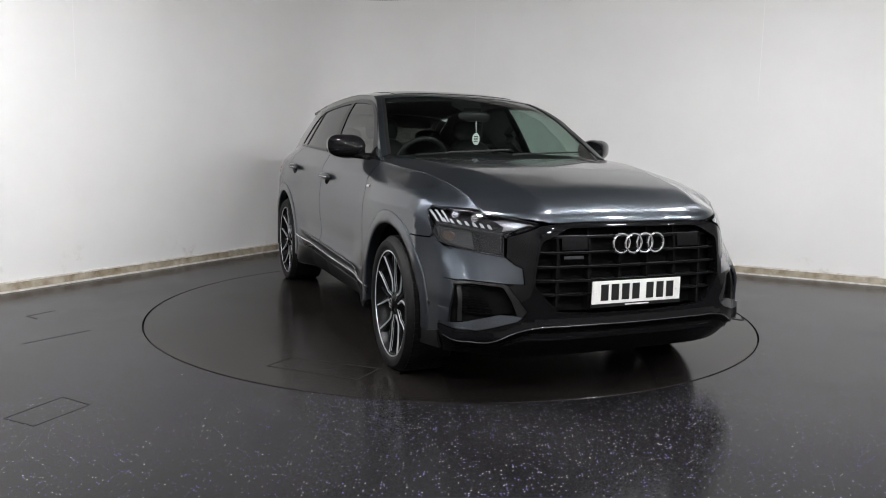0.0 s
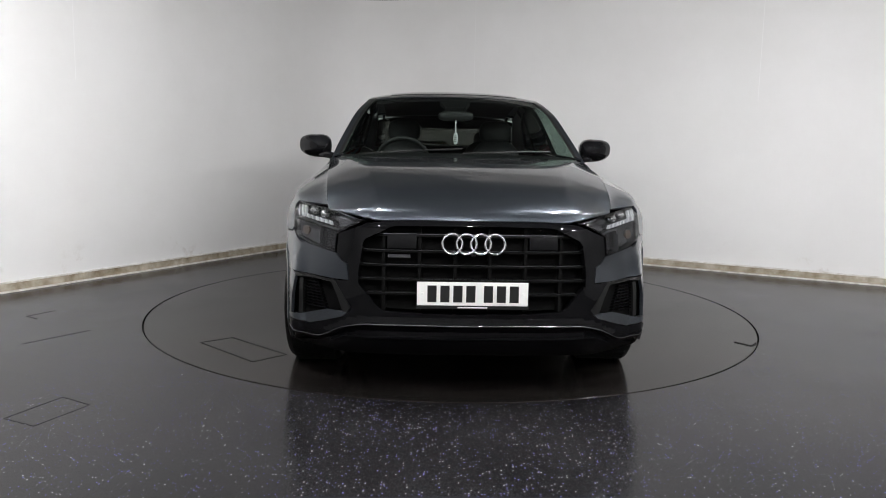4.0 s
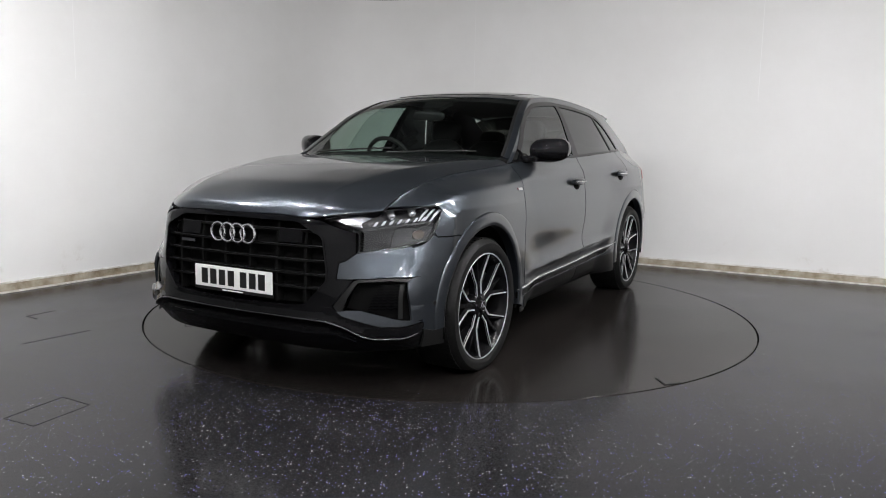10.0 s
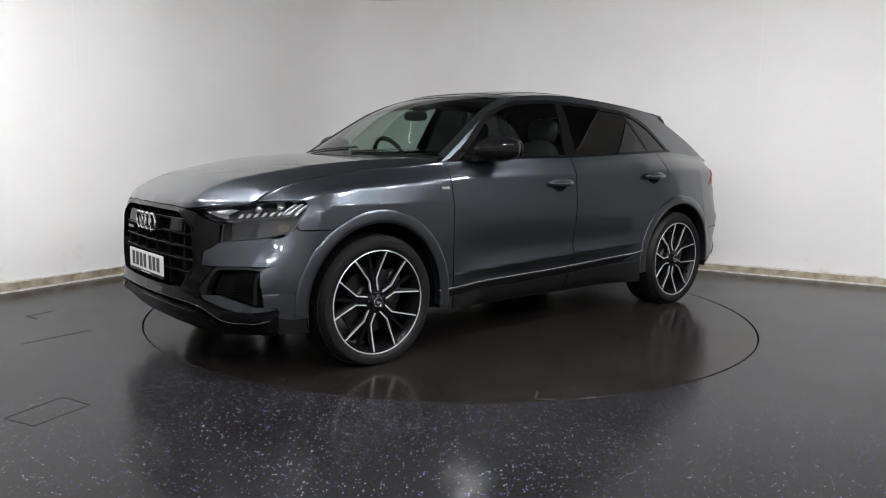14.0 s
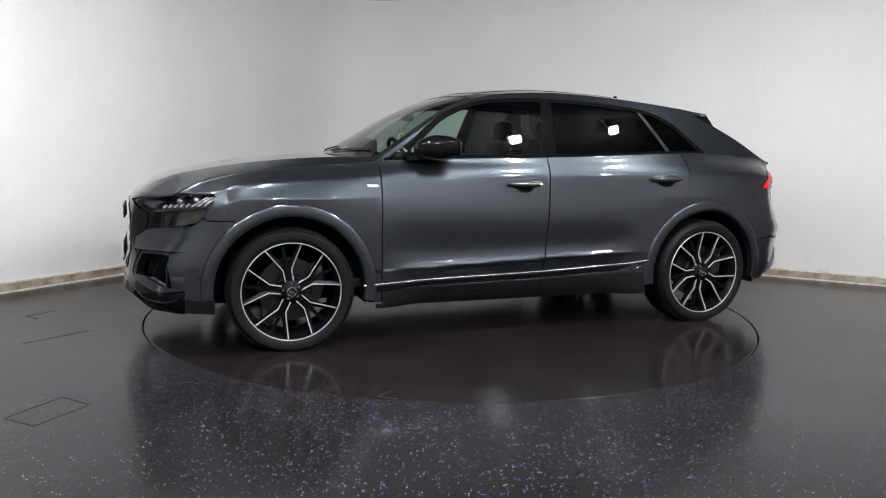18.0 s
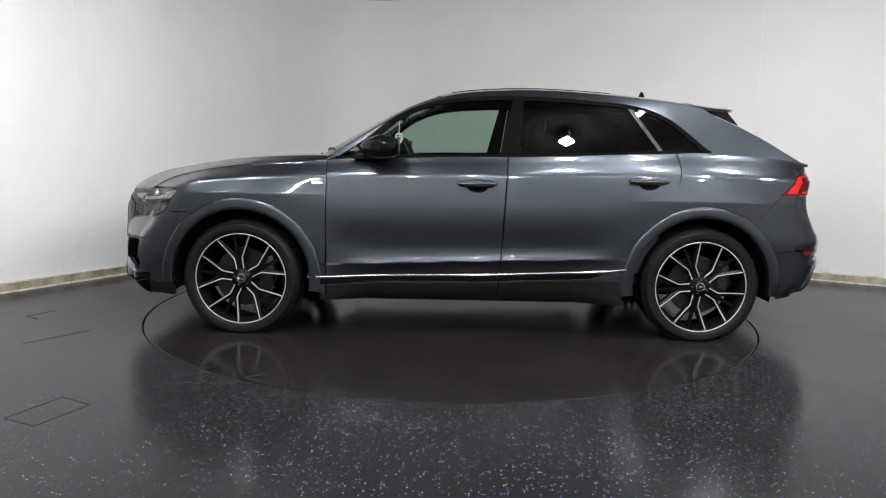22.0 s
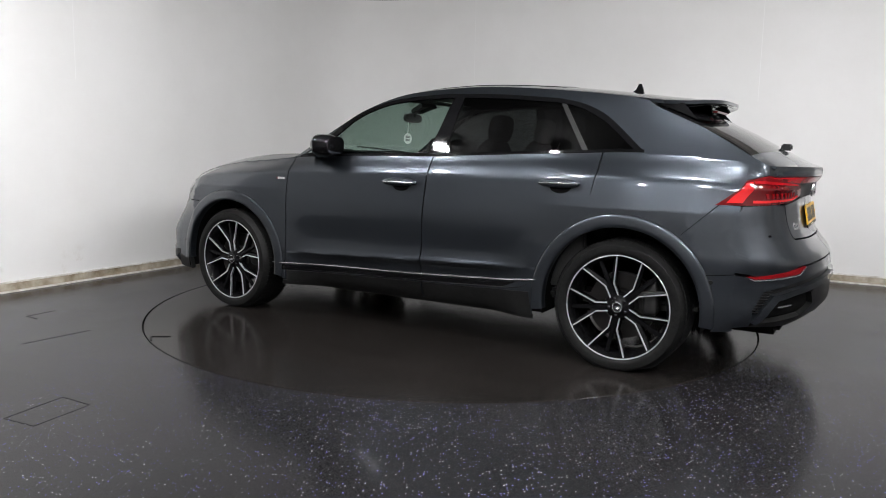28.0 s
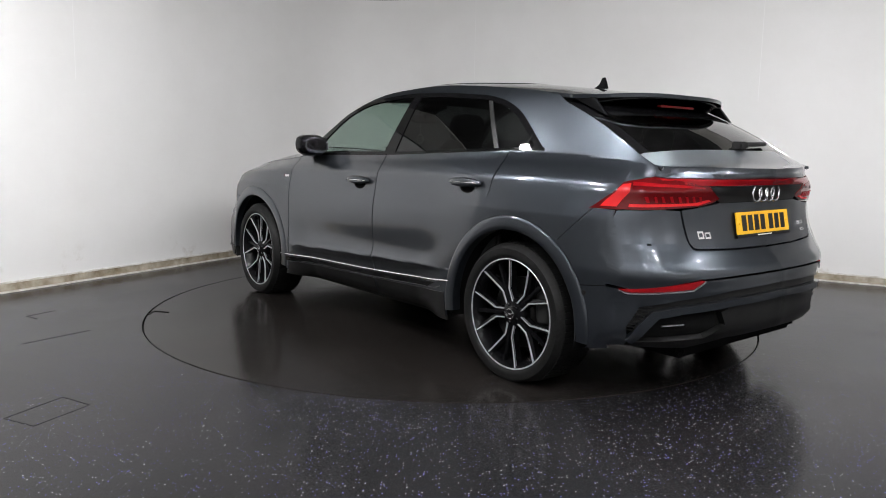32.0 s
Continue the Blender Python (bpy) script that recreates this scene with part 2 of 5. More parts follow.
def box(bm, x0, x1, y0, y1, z0, z1, bevel=0.0, m=None):
    r = bmesh.ops.create_cube(bm, size=1.0)
    vs = r["verts"]
    for w in vs:
        w.co = Vector((x0 + (w.co.x + 0.5) * (x1 - x0), y0 + (w.co.y + 0.5) * (y1 - y0), z0 + (w.co.z + 0.5) * (z1 - z0)))
    if bevel:
        es = list({e for w in vs for e in w.link_edges})
        vs = list({w for f in bmesh.ops.bevel(bm, geom=es, offset=bevel, segments=2, affect="EDGES")["faces"] for w in f.verts} | {w for w in vs if w.is_valid})
    if m is not None:
        bmesh.ops.transform(bm, matrix=m, verts=vs)
    return vs


def tube(bm, pts, r, n=8, closed=False):
    """A round bar along the points."""
    pts = [Vector(p) for p in pts]
    rings = []
    for i, p in enumerate(pts):
        a = pts[(i - 1) % len(pts)] if closed or i else p
        b = pts[(i + 1) % len(pts)] if closed or i < len(pts) - 1 else p
        t = (b - a).normalized()
        s = t.cross(Vector((0, 0, 1)) if abs(t.z) < 0.9 else Vector((1, 0, 0))).normalized()
        u = t.cross(s)
        rings.append([bm.verts.new(p + (s * math.cos(2 * math.pi * k / n) + u * math.sin(2 * math.pi * k / n)) * r) for k in range(n)])
    for i in range(len(rings) if closed else len(rings) - 1):
        a, b = rings[i], rings[(i + 1) % len(rings)]
        for k in range(n):
            bm.faces.new((a[k], a[(k + 1) % n], b[(k + 1) % n], b[k]))
    if not closed:
        bm.faces.new(rings[0])
        bm.faces.new(list(reversed(rings[-1])))


def lathe(bm, profile, n=64, closed=False):
    """Turns (radius, y) points about the y axis."""
    rings = [[bm.verts.new((r * math.cos(2 * math.pi * k / n), y, r * math.sin(2 * math.pi * k / n))) for k in range(n)] for r, y in profile]
    for i in range(len(rings) if closed else len(rings) - 1):
        a, b = rings[i], rings[(i + 1) % len(rings)]
        for k in range(n):
            bm.faces.new((a[k], a[(k + 1) % n], b[(k + 1) % n], b[k]))


def prism(bm, outline, lo, hi, put):
    """A flat outline given depth: put(u, v, w) places its points, w from lo to hi."""
    a = [bm.verts.new(put(u, v, lo)) for u, v in outline]
    b = [bm.verts.new(put(u, v, hi)) for u, v in outline]
    n = len(a)
    for k in range(n):
        bm.faces.new((a[k], a[(k + 1) % n], b[(k + 1) % n], b[k]))
    bmesh.ops.triangulate(bm, faces=[bm.faces.new(list(reversed(a))), bm.faces.new(b)])

# ---- the room ----


CORNER, LEFT_WAY, RIGHT_WAY = Vector((-1.32, 4.16)), Vector((-0.494, -0.869)), Vector((0.889, -0.458))
ROOM, HIGH, ROUND = 9.2, 3.04, 1.1


WHITE_LEFT, WHITE_RIGHT = 5.6, 7.0


def room_line(inset=0.0):
    """The walls' line on the floor, from the far end of one wall round the curved corner to the end of the other; inset moves it into the room."""
    ends = [CORNER + LEFT_WAY * WHITE_LEFT]
    bend = []
    a, b, c = CORNER + LEFT_WAY * ROUND, CORNER, CORNER + RIGHT_WAY * ROUND
    for k in range(25):
        s = k / 24
        bend.append(a * (1 - s) ** 2 + b * 2 * s * (1 - s) + c * s * s)
    line = ends + bend + [CORNER + RIGHT_WAY * WHITE_RIGHT]
    out = []
    for i, p in enumerate(line):
        t = (line[min(i + 1, len(line) - 1)] - line[max(i - 1, 0)]).normalized()
        out.append(p + Vector((t.y, -t.x)) * inset)
    return out


def strip(name, inner, outer, z0, z1, mat, **tags):
    """A wall between two lines on the plan."""
    bm = bmesh.new()
    rows = [[bm.verts.new((p.x, p.y, z)) for p in line] for line, z in ((inner, z0), (inner, z1), (outer, z1), (outer, z0))]
    for i in range(4):
        a, b = rows[i], rows[(i + 1) % 4]
        for k in range(len(a) - 1):
            bm.faces.new((a[k], a[k + 1], b[k + 1], b[k]))
    bm.faces.new([r[0] for r in rows])
    bm.faces.new([r[-1] for r in reversed(rows)])
    return tagged(part(name, bm, mat), kind="structure", **tags)


def make_room():
    far = CORNER + (LEFT_WAY + RIGHT_WAY) * ROOM
    strip("wall_curved", room_line(0), room_line(-0.15), 0, HIGH, WALL, label="white painted wall with a rounded corner", category="wall")
    l, r = CORNER + LEFT_WAY * ROOM, CORNER + RIGHT_WAY * ROOM
    # walls out of view, added to close the room and tone reflections
    for name, a, b, way in (("south", l, far, LEFT_WAY), ("east", far, r, RIGHT_WAY)):
        strip("wall_" + name, [a, b], [a + way * 0.15, b + way * 0.15], 0, HIGH, UNSEEN_BACK, label="unseen grey wall added behind the camera to tone reflections", category="wall")
    for side, way, out, start in (("west", LEFT_WAY, Vector((-0.869, 0.494)), WHITE_LEFT), ("north", RIGHT_WAY, Vector((0.458, 0.889)), WHITE_RIGHT)):
        a, b = CORNER + way * (start + 0.002), CORNER + way * ROOM
        strip("wall_" + side, [a, b], [a + out * 0.15, b + out * 0.15], 0, HIGH, UNSEEN_SIDE, label="unseen grey wall added beyond the white cove to tone reflections", category="wall")
    strip("baseboard", room_line(0.018), room_line(0.001), 0.016, 0.075, SKIRTING, label="worn yellowish timber skirting along the wall", category="skirting")
    strip("trim", room_line(0.024), room_line(0.001), 0.077, 0.089, WHITE_EDGE, label="white edging strip on the skirting", category="trim")
    strip("trim", room_line(0.030), room_line(0.001), 0.001, 0.014, WHITE_EDGE, label="white edging strip at the floor", category="trim")
    line = [CORNER, CORNER + RIGHT_WAY * ROOM, far, CORNER + LEFT_WAY * ROOM]
    bm = bmesh.new()
    top = [bm.verts.new((p.x, p.y, HIGH)) for p in line]
    up = [bm.verts.new((p.x, p.y, HIGH + 0.1)) for p in line]
    bm.faces.new(top)
    bm.faces.new(up)
    for k in range(len(top)):
        bm.faces.new((top[k], top[(k + 1) % len(top)], up[(k + 1) % len(top)], up[k]))
    tagged(part("ceiling", bm, CEILING, smooth=False), "dark painted studio ceiling", "ceiling", kind="structure")
    strip("soffit", room_line(0.9), room_line(0.0), HIGH - 0.012, HIGH - 0.002, SOFFIT, label="pale soffit along the top of the wall", category="soffit")
    strip("trim", room_line(0.02), room_line(0.001), HIGH - 0.026, HIGH - 0.013, SATIN_BLACK, label="dark line where wall meets ceiling", category="trim")
    # the floor, with a round well for the turntable
    n = 96
    bm = bmesh.new()
    inner = [bm.verts.new((DISC_R * math.cos(2 * math.pi * k / n), DISC_R * math.sin(2 * math.pi * k / n), 0)) for k in range(n)]
    deep = [bm.verts.new((w.co.x, w.co.y, -0.06)) for w in inner]
    outer = [bm.verts.new((16 * math.cos(2 * math.pi * k / n), 16 * math.sin(2 * math.pi * k / n), 0)) for k in range(n)]
    for k in range(n):
        j = (k + 1) % n
        bm.faces.new((inner[k], outer[k], outer[j], inner[j]))
        bm.faces.new((inner[k], inner[j], deep[j], deep[k]))
    tagged(part("floor", bm, FLOOR), "dark speckled vinyl floor with a soft sheen", "floor", kind="structure")
    bm = bmesh.new()
    lathe(bm, [(0.001, 0), (DISC_R + 0.05, 0)], 64)
    ob = part("pit", bm, SEAM)
    ob.rotation_euler, ob.location = (math.pi / 2, 0, 0), (0, 0, -0.059)
    tagged(ob, "dark pit under the turntable", "pit", kind="structure")


DISC_R = 2.240


def make_turntable():
    root = tagged(new("turntable"), "dark brownish vinyl-topped round turntable flush with the floor", "turntable")
    bm = bmesh.new()
    r = DISC_R - 0.010
    lathe(bm, [(0.0005, 0.0), (r - 0.004, 0.0), (r, -0.004), (r, -0.05)], 128)
    bmesh.ops.rotate(bm, verts=bm.verts, cent=(0, 0, 0), matrix=Matrix.Rotation(math.pi / 2, 3, "X"))
    part("disc", bm, DISC_TOP, root)
    return root


make_room()
TURNTABLE = make_turntable()

# ceiling lamps: some placed by their reflections, others added to light the walls
LAMPS = [(-2.7, -1.45), (-1.9, -1.5), (-0.85, -2.3), (1.05, -2.1), (1.75, -1.55), (2.65, -1.0), (2.7, -2.8), (-2.6, -3.3), (0.3, -4.3), (2.0, -4.4), (-1.4, -4.6), (4.0, -2.5), (0.9, -5.8), (2.3, -6.1), (-0.5, -5.3), (3.3, -4.7)]


def make_lamp():
    root = tagged(new("ceiling_light"), "small square white light box hung under the ceiling, some copies added for fill", "ceiling light", "ceiling lights")
    bm = bmesh.new()
    box(bm, -0.055, 0.055, -0.055, 0.055, -0.215, -0.183)
    part("diffuser", bm, LAMP_FACE, root, smooth=False)
    bm = bmesh.new()
    box(bm, -0.062, 0.062, -0.062, 0.062, -0.181, -0.155, 0.004)
    part("housing", bm, LAMP_FRAME, root, smooth=False)
    for s in (-0.05, 0.05):
        bm = bmesh.new()
        tube(bm, [(s, 0, -0.165), (s, 0, 0)], 0.006, 6)
        part("rod", bm, LAMP_FRAME, root)
    return root


lamp = make_lamp()
lamp.matrix_basis = pose(*LAMPS[0], HIGH, 0, 0, 45)
for x, y in LAMPS[1:]:
    copy_thing(lamp, pose(x, y, HIGH, 0, 0, 45))


# ---- the car's surfaces: x forward, y to its left, z up ----
AXLE, HUB_Z, TYRE_R = 1.4975, 0.368, 0.380
MAX_W = curve((-1.85, 0.965), (-1.5, 0.982), (-1.0, 0.972), (0.0, 0.968), (1.0, 0.968), (1.5, 0.982), (1.85, 0.965))
BELT_Z = curve((-2.42, 1.135), (-2.1, 1.19), (-1.8, 1.215), (-1.56, 1.228), (-1.2, 1.218), (-0.25, 1.18), (0.5, 1.163), (0.92, 1.145), (1.2, 1.118), (1.6, 1.085), (1.85, 1.042), (2.0, 1.0), (2.07, 0.968), (2.133, 0.932), (2.4, 0.88))
BELT_Y = curve((-2.42, 0.692), (-2.1, 0.753), (-1.8, 0.781), (-1.56, 0.803), (-1.2, 0.838), (-0.25, 0.862), (0.5, 0.858), (0.92, 0.842), (1.2, 0.815), (1.6, 0.775), (1.85, 0.75), (2.0, 0.733), (2.07, 0.724), (2.133, 0.712), (2.4, 0.60))
INSET_LOW = curve((0.20, 0.13), (0.24, 0.105), (0.28, 0.078), (0.34, 0.054), (0.40, 0.040), (0.435, 0.026), (0.462, 0.007), (0.468, 0.0050), (0.476, 0.0075), (0.498, 0.0155), (0.528, 0.0215), (0.563, 0.0245), (0.60, 0.0240), (0.64, 0.0208), (0.70, 0.0142), (0.77, 0.0095), (0.84, 0.0105), (0.92, 0.0195))
# share of the way in from the flank to the belt line, by height: a crisp crease half way up
SHOULDER = curve((0.0, 0.0), (0.20, 0.078), (0.42, 0.168), (0.48, 0.195), (0.53, 0.224), (0.58, 0.272), (0.63, 0.345), (0.75, 0.55), (0.88, 0.81), (1.0, 1.0))
FRONT_X = curve((0.20, 2.33), (0.27, 2.40), (0.33, 2.445), (0.39, 2.446), (0.45, 2.443), (0.55, 2.441), (0.70, 2.440), (0.82, 2.430), (0.89, 2.403), (0.93, 2.365), (0.98, 2.30))
REAR_X = curve((0.20, -2.36), (0.30, -2.43), (0.38, -2.49), (0.48, -2.50), (0.60, -2.495), (0.68, -2.475), (0.73, -2.43), (0.77, -2.40), (0.83, -2.372), (0.93, -2.352), (1.04, -2.36), (1.08, -2.385), (1.115, -2.41), (1.14, -2.41), (1.18, -2.33))
FRONT_LOW = curve((0, 0), (0.30, -0.010), (0.55, -0.042), (0.66, -0.080), (0.83, -0.19), (0.95, -0.33), (1.0, -0.575))
FRONT_HIGH = curve((0, 0), (0.30, -0.014), (0.50, -0.036), (0.58, -0.064), (0.66, -0.130), (0.76, -0.232), (0.84, -0.32), (0.94, -0.44), (1.0, -0.545))
REAR_LOW = curve((0, 0), (0.36, 0.035), (0.64, 0.112), (0.83, 0.218), (0.93, 0.33), (0.975, 0.44), (1.0, 0.64))
REAR_HIGH = curve((0, 0), (0.28, 0.010), (0.53, 0.040), (0.74, 0.095), (0.90, 0.195), (0.965, 0.32), (1.0, 0.51))
REAR_TOP = curve((0, 0), (0.28, 0.028), (0.53, 0.095), (0.74, 0.185), (0.90, 0.28), (0.965, 0.37), (1.0, 0.56))


def base_z(x):
    """Where the shoulder begins: lower down towards the headlamp."""
    k = min(max((x - 1.75) / 0.35, 0), 1)
    return 0.92 - 0.11 * k * k * (3 - 2 * k)


def inset_side(x, z):
    w, low = MAX_W(x), base_z(x)
    if z <= low:
        rise = 0.042 * min(max(0.95 - x, 0), 2.1)
        d = INSET_LOW(z - rise * math.exp(-((z - 0.48) / 0.13) ** 2))
        for c in (-AXLE, AXLE):
            r = math.hypot(x - c, z - HUB_Z)
            s = min(max((0.88 - r) / 0.34, 0), 1)
            d += (min(d, 0.006) - d) * s * s * (3 - 2 * s)
        return d
    d = inset_side(x, low)
    return d + (w - d - BELT_Y(x)) * SHOULDER((z - low) / max(BELT_Z(x) - low, 0.02))


def plan_x(s, z, front):
    k = min(max((z - 0.50) / 0.32, 0), 1)
    k = k * k * (3 - 2 * k)
    if front:
        return FRONT_X(z) + FRONT_LOW(s) * (1 - k) + FRONT_HIGH(s) * k
    j = min(max((z - 1.05) / 0.07, 0), 1)
    return REAR_X(z) + REAR_LOW(s) * (1 - k) + (REAR_HIGH(s) * (1 - j) + REAR_TOP(s) * j) * k


def end_side_y(z, front):
    x = 1.85 if front else -1.85
    return MAX_W(x) - inset_side(x, min(z, 0.92))


STEPS = np.linspace(0, 1, 61)
PLAN_CACHE = {}


def plan_rows(z, front):
    key = (round(z, 4), front)
    if key not in PLAN_CACHE:
        xs = np.array([plan_x(s, z, front) for s in STEPS])
        PLAN_CACHE[key] = (xs, STEPS * end_side_y(z, front))
    return PLAN_CACHE[key]


def XF(y, z):
    xs, ys = plan_rows(z, True)
    return float(np.interp(abs(y), ys, xs))


def XR(y, z):
    xs, ys = plan_rows(z, False)
    return float(np.interp(abs(y), ys, xs))


def Y(x, z):
    """Half width of the car's flank."""
    if abs(x) <= 1.85:
        return MAX_W(x) - inset_side(x, z)
    front = x > 0
    low = base_z(x)
    xs, ys = plan_rows(min(z, low), front)
    if front:
        w = float(np.interp(-x, -xs, ys))
    else:
        w = float(np.interp(x, xs, ys))
    zb = BELT_Z(x)
    if z > low and front:
        w -= max(w - BELT_Y(x), 0) * SHOULDER((z - low) / max(zb - low, 0.02))
    elif z > 0.92:
        xs, ys = plan_rows(min(z, 1.12), front)
        w = float(np.interp(x, xs, ys))
        w -= max(w - BELT_Y(x), 0) * SHOULDER((z - 0.92) / max(zb - 0.92, 0.02))
    return w


def G(x, z):
    """Half width at the side glass."""
    s = z - BELT_Z(x)
    return BELT_Y(x) - 0.006 - 0.44 * s - 0.10 * s * s - 1.3 * max(s - 0.27, 0) ** 2


TOP_Z = curve((2.44, 0.885), (2.39, 0.93), (2.33, 0.968), (2.18, 1.035), (1.97, 1.085), (1.76, 1.122), (1.56, 1.147), (1.36, 1.165), (1.10, 1.178))
GLASS_Z = curve((1.30, 1.055), (1.10, 1.168), (0.91, 1.280), (0.74, 1.380), (0.54, 1.491), (0.38, 1.563), (0.22, 1.614), (0.02, 1.647), (-0.18, 1.663), (-0.46, 1.666), (-0.67, 1.658), (-1.07, 1.629), (-1.28, 1.607), (-1.48, 1.579), (-1.68, 1.556), (-1.90, 1.538))
BACK_Z = curve((-1.40, 1.60), (-1.73, 1.485), (-2.06, 1.335), (-2.26, 1.222), (-2.33, 1.185), (-2.44, 1.150))


LEAD_Z = curve((0, 0.897), (0.30, 0.897), (0.45, 0.893), (0.60, 0.914), (0.708, 0.930), (0.75, 0.934))
LEAD_X = curve(*[(y, XF(y, LEAD_Z(y)) + 0.002) for y in (0, 0.1, 0.2, 0.3, 0.4, 0.5, 0.6, 0.7, 0.75)])


CREASE_Y = curve((0.95, 0.765), (1.3, 0.675), (1.6, 0.59), (1.8, 0.53), (2.18, 0.462), (2.42, 0.42))


def bonnet(x, y):
    w, yc, a = BELT_Y(x), CREASE_Y(x), abs(y)
    yc = min(yc, w - 0.06)
    top = TOP_Z(x) - 0.010 * min(a / yc, 1) ** 2
    if a > yc:
        s = min((a - yc) / (w - yc), 1.1)
        top -= (TOP_Z(x) - 0.010 - BELT_Z(x)) * (0.8 * (math.hypot(s, 0.05) - 0.05) + 0.2 * s * s)
    e = max(LEAD_X(a) - x, -0.02)
    lip = LEAD_Z(a) + 0.050 * (1 - math.exp(-e / 0.028)) + 0.55 * e
    k = 0.022
    h = min(max(0.5 + 0.5 * (lip - top) / k, 0), 1)
    return lip * (1 - h) + top * h - k * h * (1 - h)


def roof(x, y):
    k = min(max((0.45 - x) / 0.6, 0), 1)
    return GLASS_Z(x + 0.20 * y * y) - 0.047 * (0.25 + 0.75 * k) * (abs(y) / 0.64) ** 3.0


def back(x, y):
    return BACK_Z(x - 0.20 * y * y) - 0.02 * (abs(y) / 0.7) ** 4


def rail(x, top=None):
    """Where the flank's glass plane meets the roof, or the rear window: (y, z)."""
    top = top or roof
    y = 0.68
    for _ in range(30):
        z = top(x, y)
        y = 0.5 * y + 0.5 * G(x, z)
    return y, top(x, y)


# ---- the car ----
OFFSET = Vector((-0.122, -0.002, 0))
CAR = tagged(new("car"), "dark grey metallic coupe SUV with black mirrors and trim", "car")
FL, RT = 1, -1


def flank(x, z):
    return Vector((x, Y(x, z), z)) + OFFSET


def pane(x, z):
    return Vector((x, G(x, z), z)) + OFFSET


SPREAD = curve((0, 0), (0.2, 0.006), (0.4, 0.014), (0.5, 0.020), (0.6, 0.020), (0.7, 0.013), (0.8, 0.006), (0.89, 0), (1.0, 0))


def nose(y, z):
    y += math.copysign(SPREAD(abs(y)), y)
    return Vector((XF(y, z), y, z)) + OFFSET


def tail(y, z):
    x, a = XR(y, z), abs(y)
    if z > 0.92 and x > -2.42:
        a -= max(a - BELT_Y(x), 0) * SHOULDER((z - 0.92) / max(BELT_Z(x) - 0.92, 0.02))
    return Vector((x, math.copysign(a, y), z)) + OFFSET


def hood(x, y):
    return Vector((x, y, bonnet(x, y))) + OFFSET


def lid(x, y):
    return Vector((x, y, roof(x, y))) + OFFSET


def hatch(x, y):
    return Vector((x, y, back(x, y))) + OFFSET


def both(name, outline, fn, mat, out, parent=CAR, **k):
    """The same panel on either side of the car."""
    return [panel(name, outline, fn, mat, parent if not isinstance(parent, list) else parent[i], side=sd, out=out, **k) for i, sd in enumerate((FL, RT))]


OUT_SIDE, OUT_FRONT, OUT_REAR, OUT_UP = (0, 1, 0), (1, 0, 0), (-1, 0, 0), (0, 0, 1)
GAP = 0.0045


def belt(x0, x1, n=16, dz=0.0):
    return [(x0 + (x1 - x0) * k / n, BELT_Z(x0 + (x1 - x0) * k / n) + dz) for k in range(n + 1)]


def rail_line(x0, x1, n=20, top=None, dz=0.0):
    out = []
    for k in range(n + 1):
        x = x0 + (x1 - x0) * k / n
        out.append((x, rail(x, top)[1] + dz))
    return out


def arch_lip(c, a0, a1, side):
    """The rounded moulding round a wheel arch, with its edge turned in."""
    section = ((0.521, -0.004), (0.5195, 0.002), (0.515, 0.0055), (0.506, 0.0078), (0.490, 0.0090), (0.468, 0.0096), (0.454, 0.0082), (0.448, 0.004), (0.4465, -0.004), (0.447, -0.05))
    bm = bmesh.new()
    rows = []
    for k in range(73):
        a = radians(a0 + (a1 - a0) * k / 72)
        row = []
        for r, d in section:
            p = flank(c + r * math.cos(a), HUB_Z + r * math.sin(a))
            row.append(bm.verts.new((p.x, side * (p.y + d), p.z)))
        rows.append(row)
    for p, q in zip(rows[:-1], rows[1:]):
        for k in range(len(section) - 1):
            bm.faces.new((p[k], p[k + 1], q[k + 1], q[k]))
    return part("arch_lip", bm, PAINT, CAR)


